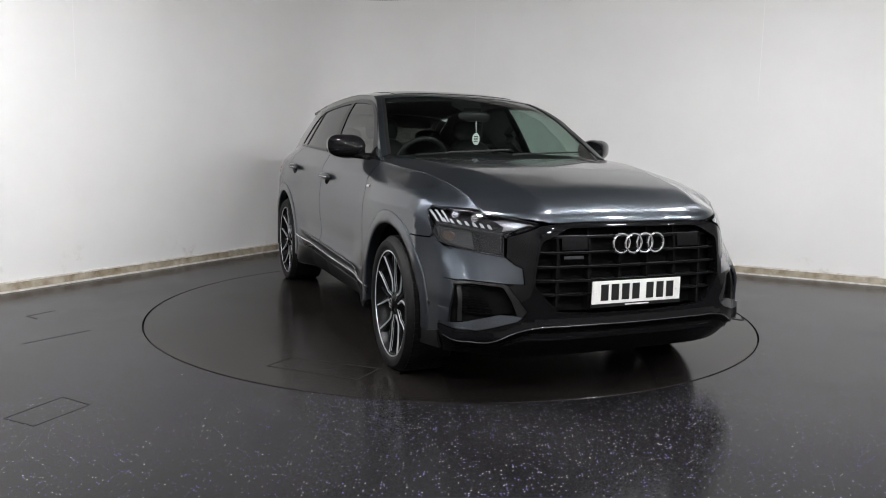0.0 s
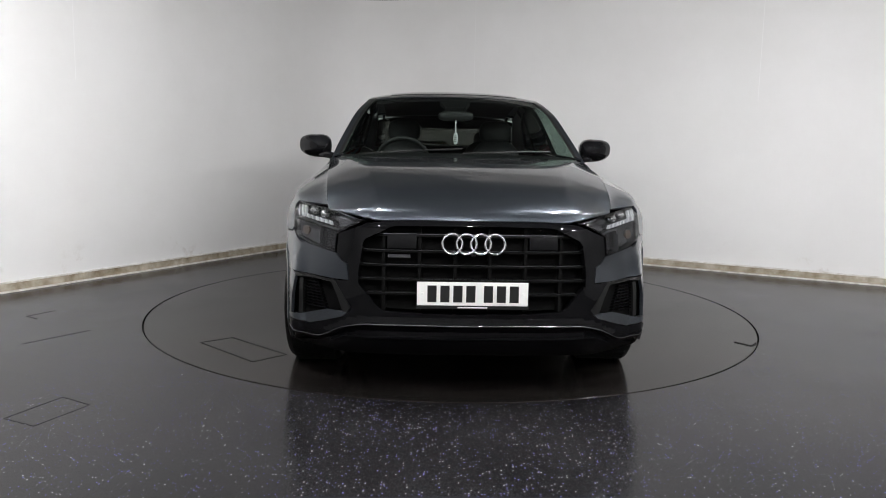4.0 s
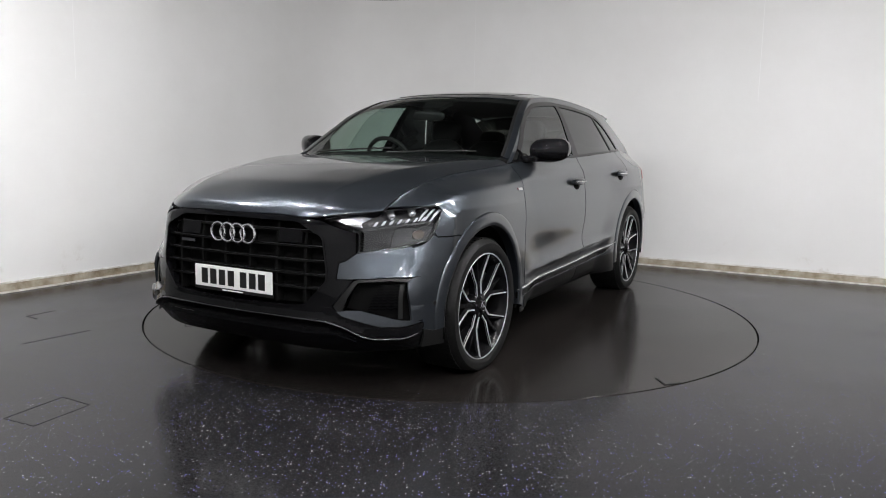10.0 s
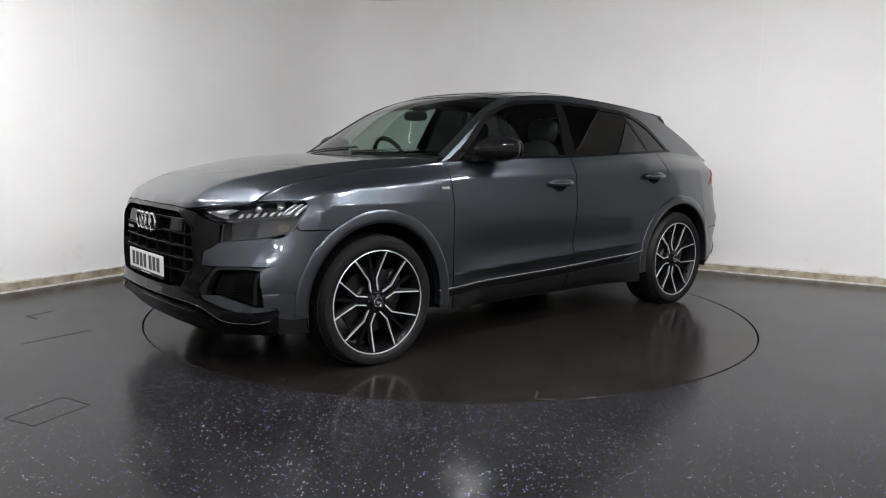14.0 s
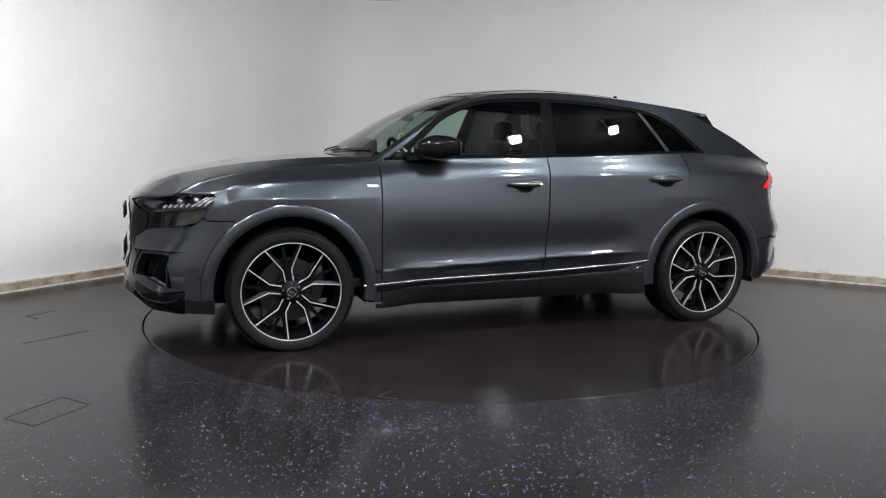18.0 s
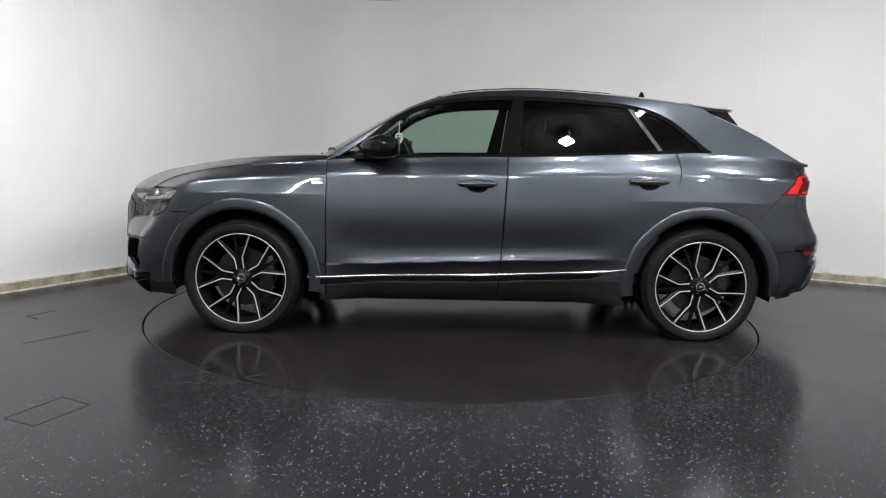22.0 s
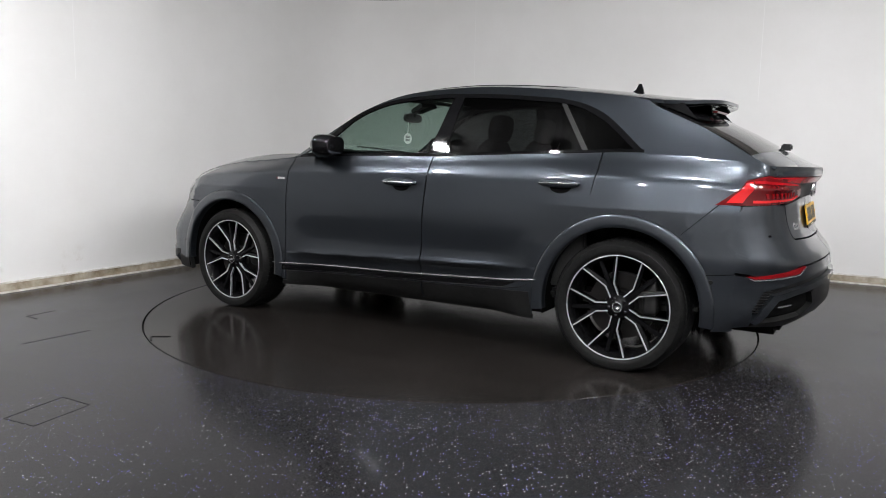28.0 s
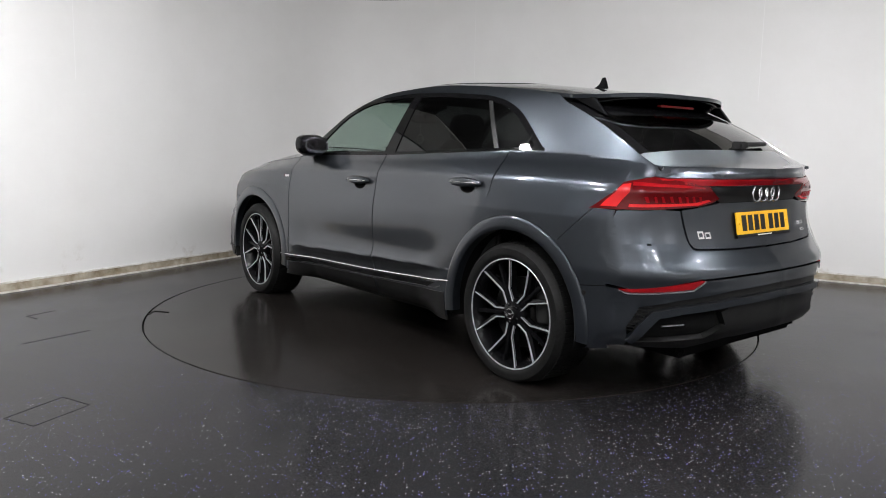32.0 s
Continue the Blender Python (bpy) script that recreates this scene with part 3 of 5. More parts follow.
def make_flanks():
    # front wing
    wing = [(0.955 - GAP, 0.27), (0.947, 0.60), (0.947, BELT_Z(0.947))] + belt(0.96, 2.115, 24) + [(2.06, 0.943), (1.928, 0.948), (1.916, 0.925), (1.945, 0.882), (1.984, 0.818), (1.972, 0.797), (1.826, 0.796)]
    wing += arc(AXLE, HUB_Z, 0.522, 54, 190, 40)
    both("front_wing", wing, flank, PAINT, OUT_SIDE, cell=0.018)
    # doors
    bseam = lambda z: -0.178 - 0.054 * (z - 0.29)
    fd = [(0.94, 0.255), (0.94, 0.6)] + [(0.94, BELT_Z(0.94))] + belt(0.93, bseam(1.17) + GAP, 16) + [(bseam(0.7) + GAP, 0.7), (bseam(0.255) + GAP, 0.255)]
    doors = both("front_door", fd, flank, PAINT, OUT_SIDE, cell=0.013)
    rd = [(bseam(0.255) - GAP, 0.255), (bseam(0.7) - GAP, 0.7)] + belt(bseam(1.17) - GAP, -1.327, 16) + [(-1.334, 1.124), (-1.292, 0.835)] + arc(AXLE * -1, HUB_Z, 0.522, 64, -12, 24)
    rdoors = both("rear_door", rd, flank, PAINT, OUT_SIDE, cell=0.013)
    # rear quarter
    q = [(-1.302, 0.836), (-1.343, 1.124)] + belt(-1.336, -2.25, 20) + [(-2.245, 1.132), (-2.208, 1.1215), (-2.178, 1.1135), (-2.117, 1.096), (-2.101, 1.062), (-2.001, 0.970), (-1.83, 0.805)] + arc(-AXLE, HUB_Z, 0.522, 127, 66, 20)
    both("rear_quarter", q, flank, PAINT, OUT_SIDE, cell=0.018)
    # bumper sides
    split = [0.30 + 0.02 * k for k in range(24)]
    fs = [(2.103, z) for z in split if 0.33 < z < 0.735] + [(2.10, 0.743), (2.06, 0.755), (2.022, 0.776), (1.990, 0.803), (1.974, 0.790), (1.826, 0.790)] + arc(AXLE, HUB_Z, 0.522, 53, -4, 20) + [(2.03, 0.33)]
    both("front_bumper_side", fs, flank, PAINT, OUT_SIDE, cell=0.03, lift=-0.0006)
    rs = [(-2.103, z) for z in (0.30, 0.4, 0.5, 0.6, 0.7, 0.8, 0.9, 0.962)] + [(-2.004, 0.9662), (-1.8305, 0.8025)] + arc(-AXLE, HUB_Z, 0.522, 127, 187, 20) + [(-2.0, 0.29)]
    both("rear_bumper_side", rs, flank, PAINT, OUT_SIDE, cell=0.03, lift=-0.0006)
    # wheel arch lips
    for c, a0, a1 in ((AXLE, -4, 189), (-AXLE, -8, 187)):
        for sd in (FL, RT):
            arch_lip(c, a0, a1, sd)
    # sill strip and its dark insert
    lo = [(1.06, 0.380), (0.5, 0.396), (-0.1, 0.411), (-0.7, 0.438), (-1.02, 0.468)]
    for sd in (1, -1):
        bm = bmesh.new()
        tube(bm, [Vector((p.x, sd * p.y, p.z)) for p in (flank(x, z + 0.005) + Vector((0, 0.003, 0)) for x, z in spline(lo, 8))], 0.0055, 8)
        part("sill_strip", bm, CHROME, CAR, "bright sill strip")
        bm = bmesh.new()
        fine = [(x, z - 0.038 - 0.004 * min(max((0.8 - x) / 1.2, 0), 1)) for x, z in spline(lo, 8) if -0.90 < x < 0.84] + [(-0.93, 0.428), (-0.95, 0.440)]
        tube(bm, [Vector((p.x, sd * p.y, p.z)) for p in (flank(x, z) + Vector((0, 0.005, 0)) for x, z in fine)], 0.0016, 6)
        part("sill_line", bm, DARK_CHROME, CAR, "fine bright line under the sill strip")
    both("sill_insert", [(x, z - 0.008) for x, z in spline(lo, 6)][:-3] + [(x, z - 0.044) for x, z in reversed(spline(lo, 6)[:-5])], flank, GLOSS_BLACK, OUT_SIDE, cell=0.1, lift=0.003)
    # dark overlays that put shade on the painted sill below the strip
    both("shaded_sill", [(0.938, 0.257), (0.938, 0.336), (0.4, 0.347), (-0.17, 0.362), (-0.17, 0.257)], flank, SILL_SHADE, OUT_SIDE, cell=0.03, lift=0.003, thick=0.008)
    both("shaded_sill", [(-0.186, 0.257), (-0.186, 0.363), (-0.6, 0.375), (-0.96, 0.395), (-0.985, 0.257)], flank, SILL_SHADE, OUT_SIDE, cell=0.03, lift=0.003, thick=0.008)
    both("sill", [(0.98, 0.235), (0.98, 0.262), (-0.99, 0.262), (-0.99, 0.235), (-0.6, 0.225), (0.6, 0.225)], flank, SATIN_BLACK, OUT_SIDE, cell=0.06, lift=-0.004)
    return doors, rdoors


DLO_TOP = [(0.900, 1.155), (0.732, 1.262), (0.516, 1.430), (0.331, 1.513), (0.143, 1.558), (-0.158, 1.581), (-0.309, 1.582), (-0.609, 1.572), (-0.908, 1.549), (-1.02, 1.538), (-1.169, 1.505), (-1.302, 1.445), (-1.41, 1.363), (-1.502, 1.283), (-1.560, 1.234)]


def make_glasshouse():
    top = spline(DLO_TOP, 5)
    inner = [(x - (0.03 if x > 0.6 else 0.03 * max(x - 0.3, 0) / 0.3) + 0.018 * min(max((-1.05 - x) / 0.2, 0), 1), z - 0.026) for x, z in top]
    # painted roof frame and rear pillar
    surround = [q for q in top if q[0] > -1.16] + [q for q in rail_line(-1.16, 0.955, 34)]
    both("roof_frame", surround, pane, PAINT, OUT_SIDE, cell=0.04)
    pillar = [q for q in top if q[0] <= -1.08] + belt(-1.57, -2.24, 14) + rail_line(-2.24, -1.60, 14, back) + rail_line(-1.52, -1.08, 8)
    both("rear_pillar", pillar, pane, PAINT, OUT_SIDE, cell=0.04, lift=-0.0015)
    # black window trim
    split = [k for k, q in enumerate(top) if q[0] < -0.6][0]
    ends = [q for q in inner[split:] if q[1] > BELT_Z(q[0]) + 0.016]
    both("window_trim", top[split:] + [(-1.53, BELT_Z(-1.53) + 0.016)] + list(reversed(ends)), pane, GLOSS_BLACK, OUT_SIDE, cell=0.05, lift=0.003)
    low = [(x - (0.03 if x > 0.6 else 0.03 * max(x - 0.3, 0) / 0.3), z - 0.026) for x, z in top]
    for a, b in ((4, 14), (13, 22), (21, split + 1)):
        both("window_trim", top[a:b] + list(reversed(low[a:b])), pane, GLOSS_BLACK, OUT_SIDE, cell=0.05, lift=0.003)
    both("belt_trim", belt(0.90, -1.56, 24, 0.001) + belt(-1.56, 0.90, 24, 0.016), pane, GLOSS_BLACK, OUT_SIDE, cell=0.1, lift=0.006)

    def upto(x):
        return float(np.interp(-x, [-q[0] for q in inner], [q[1] for q in inner]))

    def under(x0, x1, n=14):
        return [(x0 + (x1 - x0) * k / n, upto(x0 + (x1 - x0) * k / n)) for k in range(n + 1)]
    front = under(0.80, -0.262) + [(-0.178, 1.196)] + belt(-0.178, 0.80, 8, 0.014)
    rear = under(-0.340, -1.020) + [(-1.208, BELT_Z(-1.208) + 0.014)] + belt(-1.208, -0.303, 8, 0.014)
    quarter = under(-1.058, -1.51) + [(-1.52, BELT_Z(-1.52) + 0.013)] + belt(-1.51, -1.245, 6, 0.014)
    for name, o, mat in (("front_window", front, GREEN_GLASS), ("rear_window", rear, PRIVACY_GLASS), ("quarter_window", quarter, PRIVACY_GLASS)):
        for ob in both(name, o, pane, mat, OUT_SIDE, cell=0.06, thick=0.004, lift=-0.003):
            ob.visible_shadow = False
    both("middle_pillar", [(-0.265, upto(-0.265)), (-0.337, upto(-0.337)), (-0.300, 1.196), (-0.181, 1.196)], pane, GLOSS_BLACK, OUT_SIDE, cell=0.05, lift=0.002)
    both("pillar_trim", [(-1.023, upto(-1.023)), (-1.055, upto(-1.055)), (-1.242, BELT_Z(-1.242) + 0.014), (-1.211, BELT_Z(-1.211) + 0.014)], pane, SATIN_BLACK, OUT_SIDE, cell=0.05, lift=0.002)
    both("mirror_corner", [(0.84, 1.166), (0.80, upto(0.80)), (0.72, upto(0.72)), (0.72, BELT_Z(0.72) + 0.014), (0.84, BELT_Z(0.84) + 0.012)], pane, GLOSS_BLACK, OUT_SIDE, cell=0.05, lift=0.001)
    # windscreen
    half = []
    for k in range(15):
        x = 0.915 - 0.71 * k / 14
        half.append((x, rail(x)[0] - 0.045))
    base = [(1.085 - 0.20 * y * y - 0.03 * y ** 4, y) for y in np.linspace(-0.74, 0.74, 25)]
    head = [(0.27 - 0.12 * y * y, y) for y in np.linspace(0.60, -0.60, 21)]
    outline = base + half[1:-1] + head + [(x, -y) for x, y in reversed(half[1:-1])]
    ws = panel("windscreen", outline, lid, SCREEN_GLASS, CAR, cell=0.06, thick=0.005, lift=-0.003, out=OUT_UP)
    ws.visible_shadow = False
    for sd in (1, -1):
        edge = [(x, y) for x, y in half]
        o = [(x, y + 0.043) for x, y in edge] + [(x, y - 0.004) for x, y in reversed(edge)]
        panel("front_pillar", o, lid, PAINT, CAR, cell=0.05, lift=0.001, side=sd, out=OUT_UP)
        o = [(x, y + 0.004) for x, y in edge] + [(x, y - 0.018) for x, y in reversed(edge)]
        panel("screen_edge", o, lid, SATIN_BLACK, CAR, cell=0.05, lift=0.003, thick=0.006, side=sd, out=OUT_UP)
    # shaded band with the camera housing at the top of the screen
    band = [(0.30 - 0.12 * y * y, y) for y in np.linspace(-0.57, 0.57, 15)] + [(0.355 - 0.12 * y * y, y) for y in np.linspace(0.56, -0.56, 15)]
    panel("screen_band", band, lid, SATIN_BLACK, CAR, cell=0.06, lift=-0.009, thick=0.003, out=OUT_UP)
    o = [(0.35, -0.11), (0.47, -0.07), (0.47, 0.07), (0.35, 0.11)]
    panel("camera_housing", o, lid, SATIN_BLACK, CAR, cell=0.05, lift=-0.010, thick=0.03, out=OUT_UP)
    # roof with its glass panel
    left = [(x, rail(x)[0]) for x in np.linspace(0.20, -1.47, 26)]
    o = [(0.262 - 0.12 * y * y, y) for y in np.linspace(-0.60, 0.60, 21)] + left + [(-1.47, y) for y in np.linspace(0.55, -0.55, 9)] + [(x, -y) for x, y in reversed(left)]
    panel("roof", o, lid, PAINT, CAR, cell=0.05, out=OUT_UP)
    panel("sunroof", [(0.14, -0.47), (0.16, 0), (0.14, 0.47), (-0.95, 0.47), (-0.95, -0.47)], lid, GLOSS_BLACK, CAR, cell=0.08, lift=0.003, out=OUT_UP)
    # spoiler over the rear window
    trail = curve((0, -1.880), (0.30, -1.862), (0.48, -1.80), (0.60, -1.715), (0.66, -1.62))
    root_edge = [(x, rail(x)[0] + 0.003) for x in (-1.475, -1.52, -1.56, -1.60)]
    edge = root_edge + [(trail(abs(y)), y) for y in np.linspace(0.66, -0.66, 33)]
    o = edge + [(x, -y) for x, y in reversed(root_edge)]
    sp = panel("spoiler", o, lid, PAINT, CAR, cell=0.04, thick=0.020, lift=0.004, back=True, out=OUT_UP)
    under = [(-1.56, -0.60), (-1.56, 0.60)] + [(trail(abs(y)) + 0.03, y) for y in np.linspace(0.60, -0.60, 21)]
    panel("spoiler_underside", under, lambda x, y: lid(x, y) - Vector((0, 0, 0.022 + 0.12 * max(x + 1.86, 0))), GLOSS_BLACK, sp, cell=0.05, thick=0.004, out=(0, 0, -1))
    for sd in (1, -1):
        bm = bmesh.new()
        side = [(x, roof(x, 0.60) - 0.012) for x in (-1.50, -1.56, -1.62, -1.68, -1.72)] + [(x, back(x, 0.60) + 0.003) for x in (-1.80, -1.74, -1.66, -1.58, -1.52)]
        prism(bm, side, 0.0, 0.022, lambda u, v, w: Vector((u, sd * (0.588 + w), v)) + OFFSET)
        part("spoiler_fin", bm, GLOSS_BLACK, sp)
    bm = bmesh.new()
    box(bm, -1.82, -1.79, -0.16, 0.16, 1.476, 1.488, 0.003, Matrix.Translation(OFFSET))
    part("brake_light", bm, RED_DARK, sp, "slim red high brake light")
    # rear window and deck
    edge = [(x, rail(x, back)[0] - 0.012) for x in np.linspace(-1.60, -2.11, 16)]
    low = [(-2.205 + 0.19 * y * y, y) for y in np.linspace(0.70, -0.70, 17)]
    o = [(-1.58, -0.60), (-1.58, 0.60)] + edge + low + [(x, -y) for x, y in reversed(edge)]
    rg = panel("rear_window", o, hatch, REAR_GLASS, CAR, cell=0.06, thick=0.005, lift=-0.004, out=OUT_UP)
    rg.visible_shadow = False
    frit = edge + [(x, y - 0.055) for x, y in reversed(edge)]
    both("window_border", frit, hatch, GLOSS_BLACK, OUT_UP, cell=0.06, thick=0.003, lift=-0.002)
    upper = [(-1.58, -0.54), (-1.58, 0.54)] + [(-1.86 + 0.17 * y * y, y) for y in np.linspace(0.56, -0.56, 13)]
    panel("window_border", upper, hatch, GLOSS_BLACK, CAR, cell=0.06, thick=0.003, lift=-0.002, out=OUT_UP)
    deck_edge = [(x, rail(x, back)[0] - 0.003) for x in np.linspace(-2.115, -2.235, 5)]
    o = [(-2.210 + 0.19 * y * y, y) for y in np.linspace(-0.71, 0.71, 19)] + deck_edge + [(XR(y, 1.142) + 0.001, y) for y in np.linspace(0.715, -0.715, 25)] + [(x, -y) for x, y in reversed(deck_edge)]
    panel("tailgate_deck", o, hatch, PAINT, CAR, cell=0.045, out=OUT_UP)


def mirror_pts(pts):
    """A half outline from the centre line and back to it, doubled to both sides."""
    return pts + [(-y, z) for y, z in reversed(pts) if y > 1e-6]


def make_front():
    # bonnet
    n = 25
    rear = [(1.10 - 0.20 * y * y - 0.03 * y ** 4, y) for y in np.linspace(-0.80, 0.80, n)]
    sides = [(x, BELT_Y(x) - 0.004) for x in np.linspace(0.98, 2.125, 20)]
    lead = [(LEAD_X(abs(y)), y) for y in np.linspace(0.705, -0.705, 31)]
    panel("bonnet", rear + sides + lead + [(x, -y) for x, y in reversed(sides)], hood, PAINT, CAR, cell=0.018, thick=0.02, out=OUT_UP)
    # cowl and wipers at the foot of the screen
    cowl = [(1.105 - 0.20 * y * y, y) for y in np.linspace(-0.76, 0.76, 15)] + [(1.00 - 0.20 * y * y, y) for y in np.linspace(0.76, -0.76, 15)]
    panel("cowl", cowl, lambda x, y: Vector((x, y, roof(x, y) - 0.03)) + OFFSET, SATIN_BLACK, CAR, cell=0.08, out=OUT_UP)
    for y0, y1 in ((-0.62, 0.02), (0.02, 0.60)):
        bm = bmesh.new()
        pts = []
        for k in range(9):
            y = y0 + (y1 - y0) * k / 8
            x = 1.06 - 0.20 * y * y - 0.05 * k / 8
            pts.append(Vector((x, y, roof(x, y) + 0.006)) + OFFSET)
        tube(bm, pts, 0.006, 6)
        part("wiper", bm, SATIN_BLACK, CAR)
    # gloss black mask round the grille
    ys = lambda z: Y(2.10, z)
    lip_z = curve((0, 0.404), (0.382, 0.4035), (0.508, 0.3995), (0.60, 0.3785), (0.739, 0.3175), (0.817, 0.3175), (0.90, 0.333), (0.93, 0.36))

    def ledge(y, z):
        d = z - lip_z(abs(y))
        push = 0.004 * max(1 - d / 0.03, 0) if d >= 0 else 0.004 - 0.028 * min(-d / 0.035, 1)
        return nose(y, z) + Vector((push, 0, 0))
    half = [(0, 0.893), (0.30, 0.893), (0.409, 0.887), (0.484, 0.878), (0.560, 0.845), (0.625, 0.818), (0.634, 0.727), (0.60, 0.694), (0.572, 0.682), (0.566, 0.604), (0.640, 0.598), (0.600, 0.540), (0.552, 0.474), (0.570, 0.447), (0.60, 0.427), (0.68, 0.403), (0.777, 0.373), (0.878, 0.379), (ys(0.385), 0.385), (ys(0.36), 0.360), (0.900, 0.334), (0.817, 0.319), (0.739, 0.319), (0.66, 0.352), (0.600, 0.380), (0.508, 0.401), (0.382, 0.405), (0, 0.405),
            (0, 0.452), (0.25, 0.455), (0.40, 0.463), (0.430, 0.472), (0.527, 0.590), (0.530, 0.640), (0.507, 0.792), (0.495, 0.810), (0.385, 0.868), (0.36, 0.874), (0, 0.878)]
    both("grille_surround", half, ledge, GLOSS_BLACK, OUT_FRONT, cell=0.014, thick=0.05)
    rim = [(0, 0.878), (0.36, 0.874), (0.385, 0.868), (0.495, 0.810), (0.507, 0.792), (0.530, 0.640), (0.527, 0.590), (0.430, 0.472), (0.40, 0.463), (0.25, 0.455), (0, 0.452)]
    inner = [(y * 0.985, 0.66 + (z - 0.66) * 0.972) for y, z in rim]
    both("grille_frame", rim + list(reversed(inner)), nose, GLOSS_BLACK, OUT_FRONT, cell=0.06, thick=0.02, lift=0.004)
    # grille: backing, slats and posts
    hexa = [(y, z) for y, z in inner]
    grille = panel("grille", mirror_pts(hexa), lambda y, z: nose(y, z) - Vector((0.075, 0, 0)), CAVITY, CAR, cell=0.06, thick=0.01, out=OUT_FRONT)

    def across(z):
        best = 0.3
        for (ya, za), (yb, zb) in zip(inner[:-1], inner[1:]):
            if min(za, zb) <= z <= max(za, zb) and abs(za - zb) > 1e-4:
                best = ya + (yb - ya) * (z - za) / (zb - za)
        return best
    for z in (0.825, 0.750, 0.682, 0.615, 0.548):
        w = across(z)
        o = [(-w + 2 * w * k / 16, z + 0.005) for k in range(17)] + [(w - 2 * w * k / 16, z - 0.005) for k in range(17)]
        panel("grille_slat", o, lambda y, q: nose(y, q) - Vector((0.022, 0, 0)), CAVITY, grille, cell=0.08, thick=0.045, out=OUT_FRONT)
        o = [(-w + 2 * w * k / 16, z + 0.0075) for k in range(17)] + [(w - 2 * w * k / 16, z + 0.0052) for k in range(17)]
        panel("slat_edge", o, lambda y, q: nose(y, q) - Vector((0.022, 0, 0)), DARK_CHROME, grille, cell=0.08, thick=0.004, lift=0.002, out=OUT_FRONT)
    for y in (-0.405, -0.243, -0.080, 0.080, 0.243, 0.405):
        zt, zb = min(0.865, 0.868 - max(abs(y) - 0.37, 0) * 0.55), max(0.468, 0.468 + max(abs(y) - 0.42, 0) * 1.2)
        o = [(y - 0.007, zb), (y + 0.007, zb), (y + 0.007, zt), (y - 0.007, zt)]
        panel("grille_post", o, lambda u, q: nose(u, q) - Vector((0.026, 0, 0)), CAVITY, grille, cell=0.1, thick=0.05, out=OUT_FRONT)
    for y0, y1 in ((-0.388, -0.258), (0.258, 0.388)):
        o = [(y0, 0.765), (y1, 0.765), (y1, 0.832), (y0, 0.832)]
        panel("sensor_cover", o, lambda u, q: nose(u, q) - Vector((0.02, 0, 0)), RIM_BLACK, grille, cell=0.08, thick=0.03, out=OUT_FRONT)
    panel("script_badge", [(-0.385, 0.722), (-0.285, 0.722), (-0.285, 0.737), (-0.385, 0.737)], lambda u, q: nose(u, q) - Vector((0.012, 0, 0)), DARK_CHROME, grille, cell=0.1, thick=0.01, out=OUT_FRONT)
    # ring emblem
    for k in range(4):
        bm = bmesh.new()
        cy = (k - 1.5) * 0.0665
        tube(bm, [Vector((XF(cy, 0.79) + 0.008 + 0.0015 * (k % 2), cy + 0.046 * math.cos(a), 0.793 + 0.046 * math.sin(a))) + OFFSET for a in np.linspace(0, 2 * math.pi, 32, endpoint=False)], 0.0062, 8, True)
        part("emblem_ring", bm, CHROME, grille, "chrome ring")
    bm = bmesh.new()
    lathe(bm, [(0.001, 0.012), (0.012, 0.010), (0.014, 0.0)], 16)
    bmesh.ops.transform(bm, matrix=Matrix.Translation(OFFSET + Vector((2.405, 0, 0.735))) @ Matrix.Rotation(-math.pi / 2, 4, "Z"), verts=bm.verts)
    part("front_camera", bm, GLOSS_BLACK, grille)
    # painted cheeks and the blades under the intakes
    cheek = [(0.571, 0.606), (0.577, 0.679), (0.604, 0.6905), (0.640, 0.7245), (0.735, 0.737), (0.80, 0.7455), (0.85, 0.756), (0.88, 0.757), (ys(0.75), 0.752)] + [(ys(z), z) for z in np.arange(0.735, 0.615, -0.012)] + [(ys(0.614), 0.614), (0.80, 0.612), (0.66, 0.606)]
    both("bumper_cheek", cheek, nose, PAINT, OUT_FRONT, cell=0.025, thick=0.03)
    # the intake: a dark frame round it, blade below, mesh and post inside
    rim_out = [(0.885, 0.607), (0.80, 0.608), (0.66, 0.602), (0.645, 0.597), (0.604, 0.540), (0.557, 0.474), (0.576, 0.450)]
    rim_in = [(0.868, 0.592), (0.80, 0.596), (0.672, 0.590), (0.660, 0.584), (0.630, 0.530), (0.592, 0.470), (0.600, 0.452)]
    both("intake_frame", rim_out + list(reversed(rim_in)), nose, SATIN_BLACK, OUT_FRONT, cell=0.025, thick=0.05, lift=-0.003)
    side_in = [(0.868, 0.592), (0.880, 0.54), (0.888, 0.48), (0.893, 0.40)]
    side_edge = side_in + [(ys(z), z) for z in np.arange(0.400, 0.61, 0.015)] + [(ys(0.6125), 0.6125), (0.885, 0.6105)]
    both("bumper_edge", side_edge, nose, PAINT, OUT_FRONT, cell=0.025, thick=0.015)
    low_line = curve((0.57, 0.449), (0.60, 0.429), (0.68, 0.405), (0.777, 0.376), (0.878, 0.382), (0.91, 0.388))
    blade = [(0.575, 0.448), (0.62, 0.455), (0.679, 0.456), (0.75, 0.435), (0.81, 0.415), (0.895, 0.405), (ys(0.39), 0.392), (0.878, 0.382), (0.777, 0.376), (0.68, 0.405), (0.60, 0.429)]
    both("intake_blade", blade, lambda y, z: nose(y, z) - Vector((0.15 * max(z - low_line(abs(y)), 0), 0, 0)), PAINT, OUT_FRONT, cell=0.02, thick=0.03, lift=0.003)
    hole = [(0.65, 0.60), (0.87, 0.60), (0.895, 0.50), (0.895, 0.40), (0.80, 0.40), (0.68, 0.44), (0.58, 0.455), (0.61, 0.54)]
    intake = both("air_intake", hole, lambda y, z: nose(y, z) - Vector((0.075, 0, 0)), CAVITY, OUT_FRONT, cell=0.04)
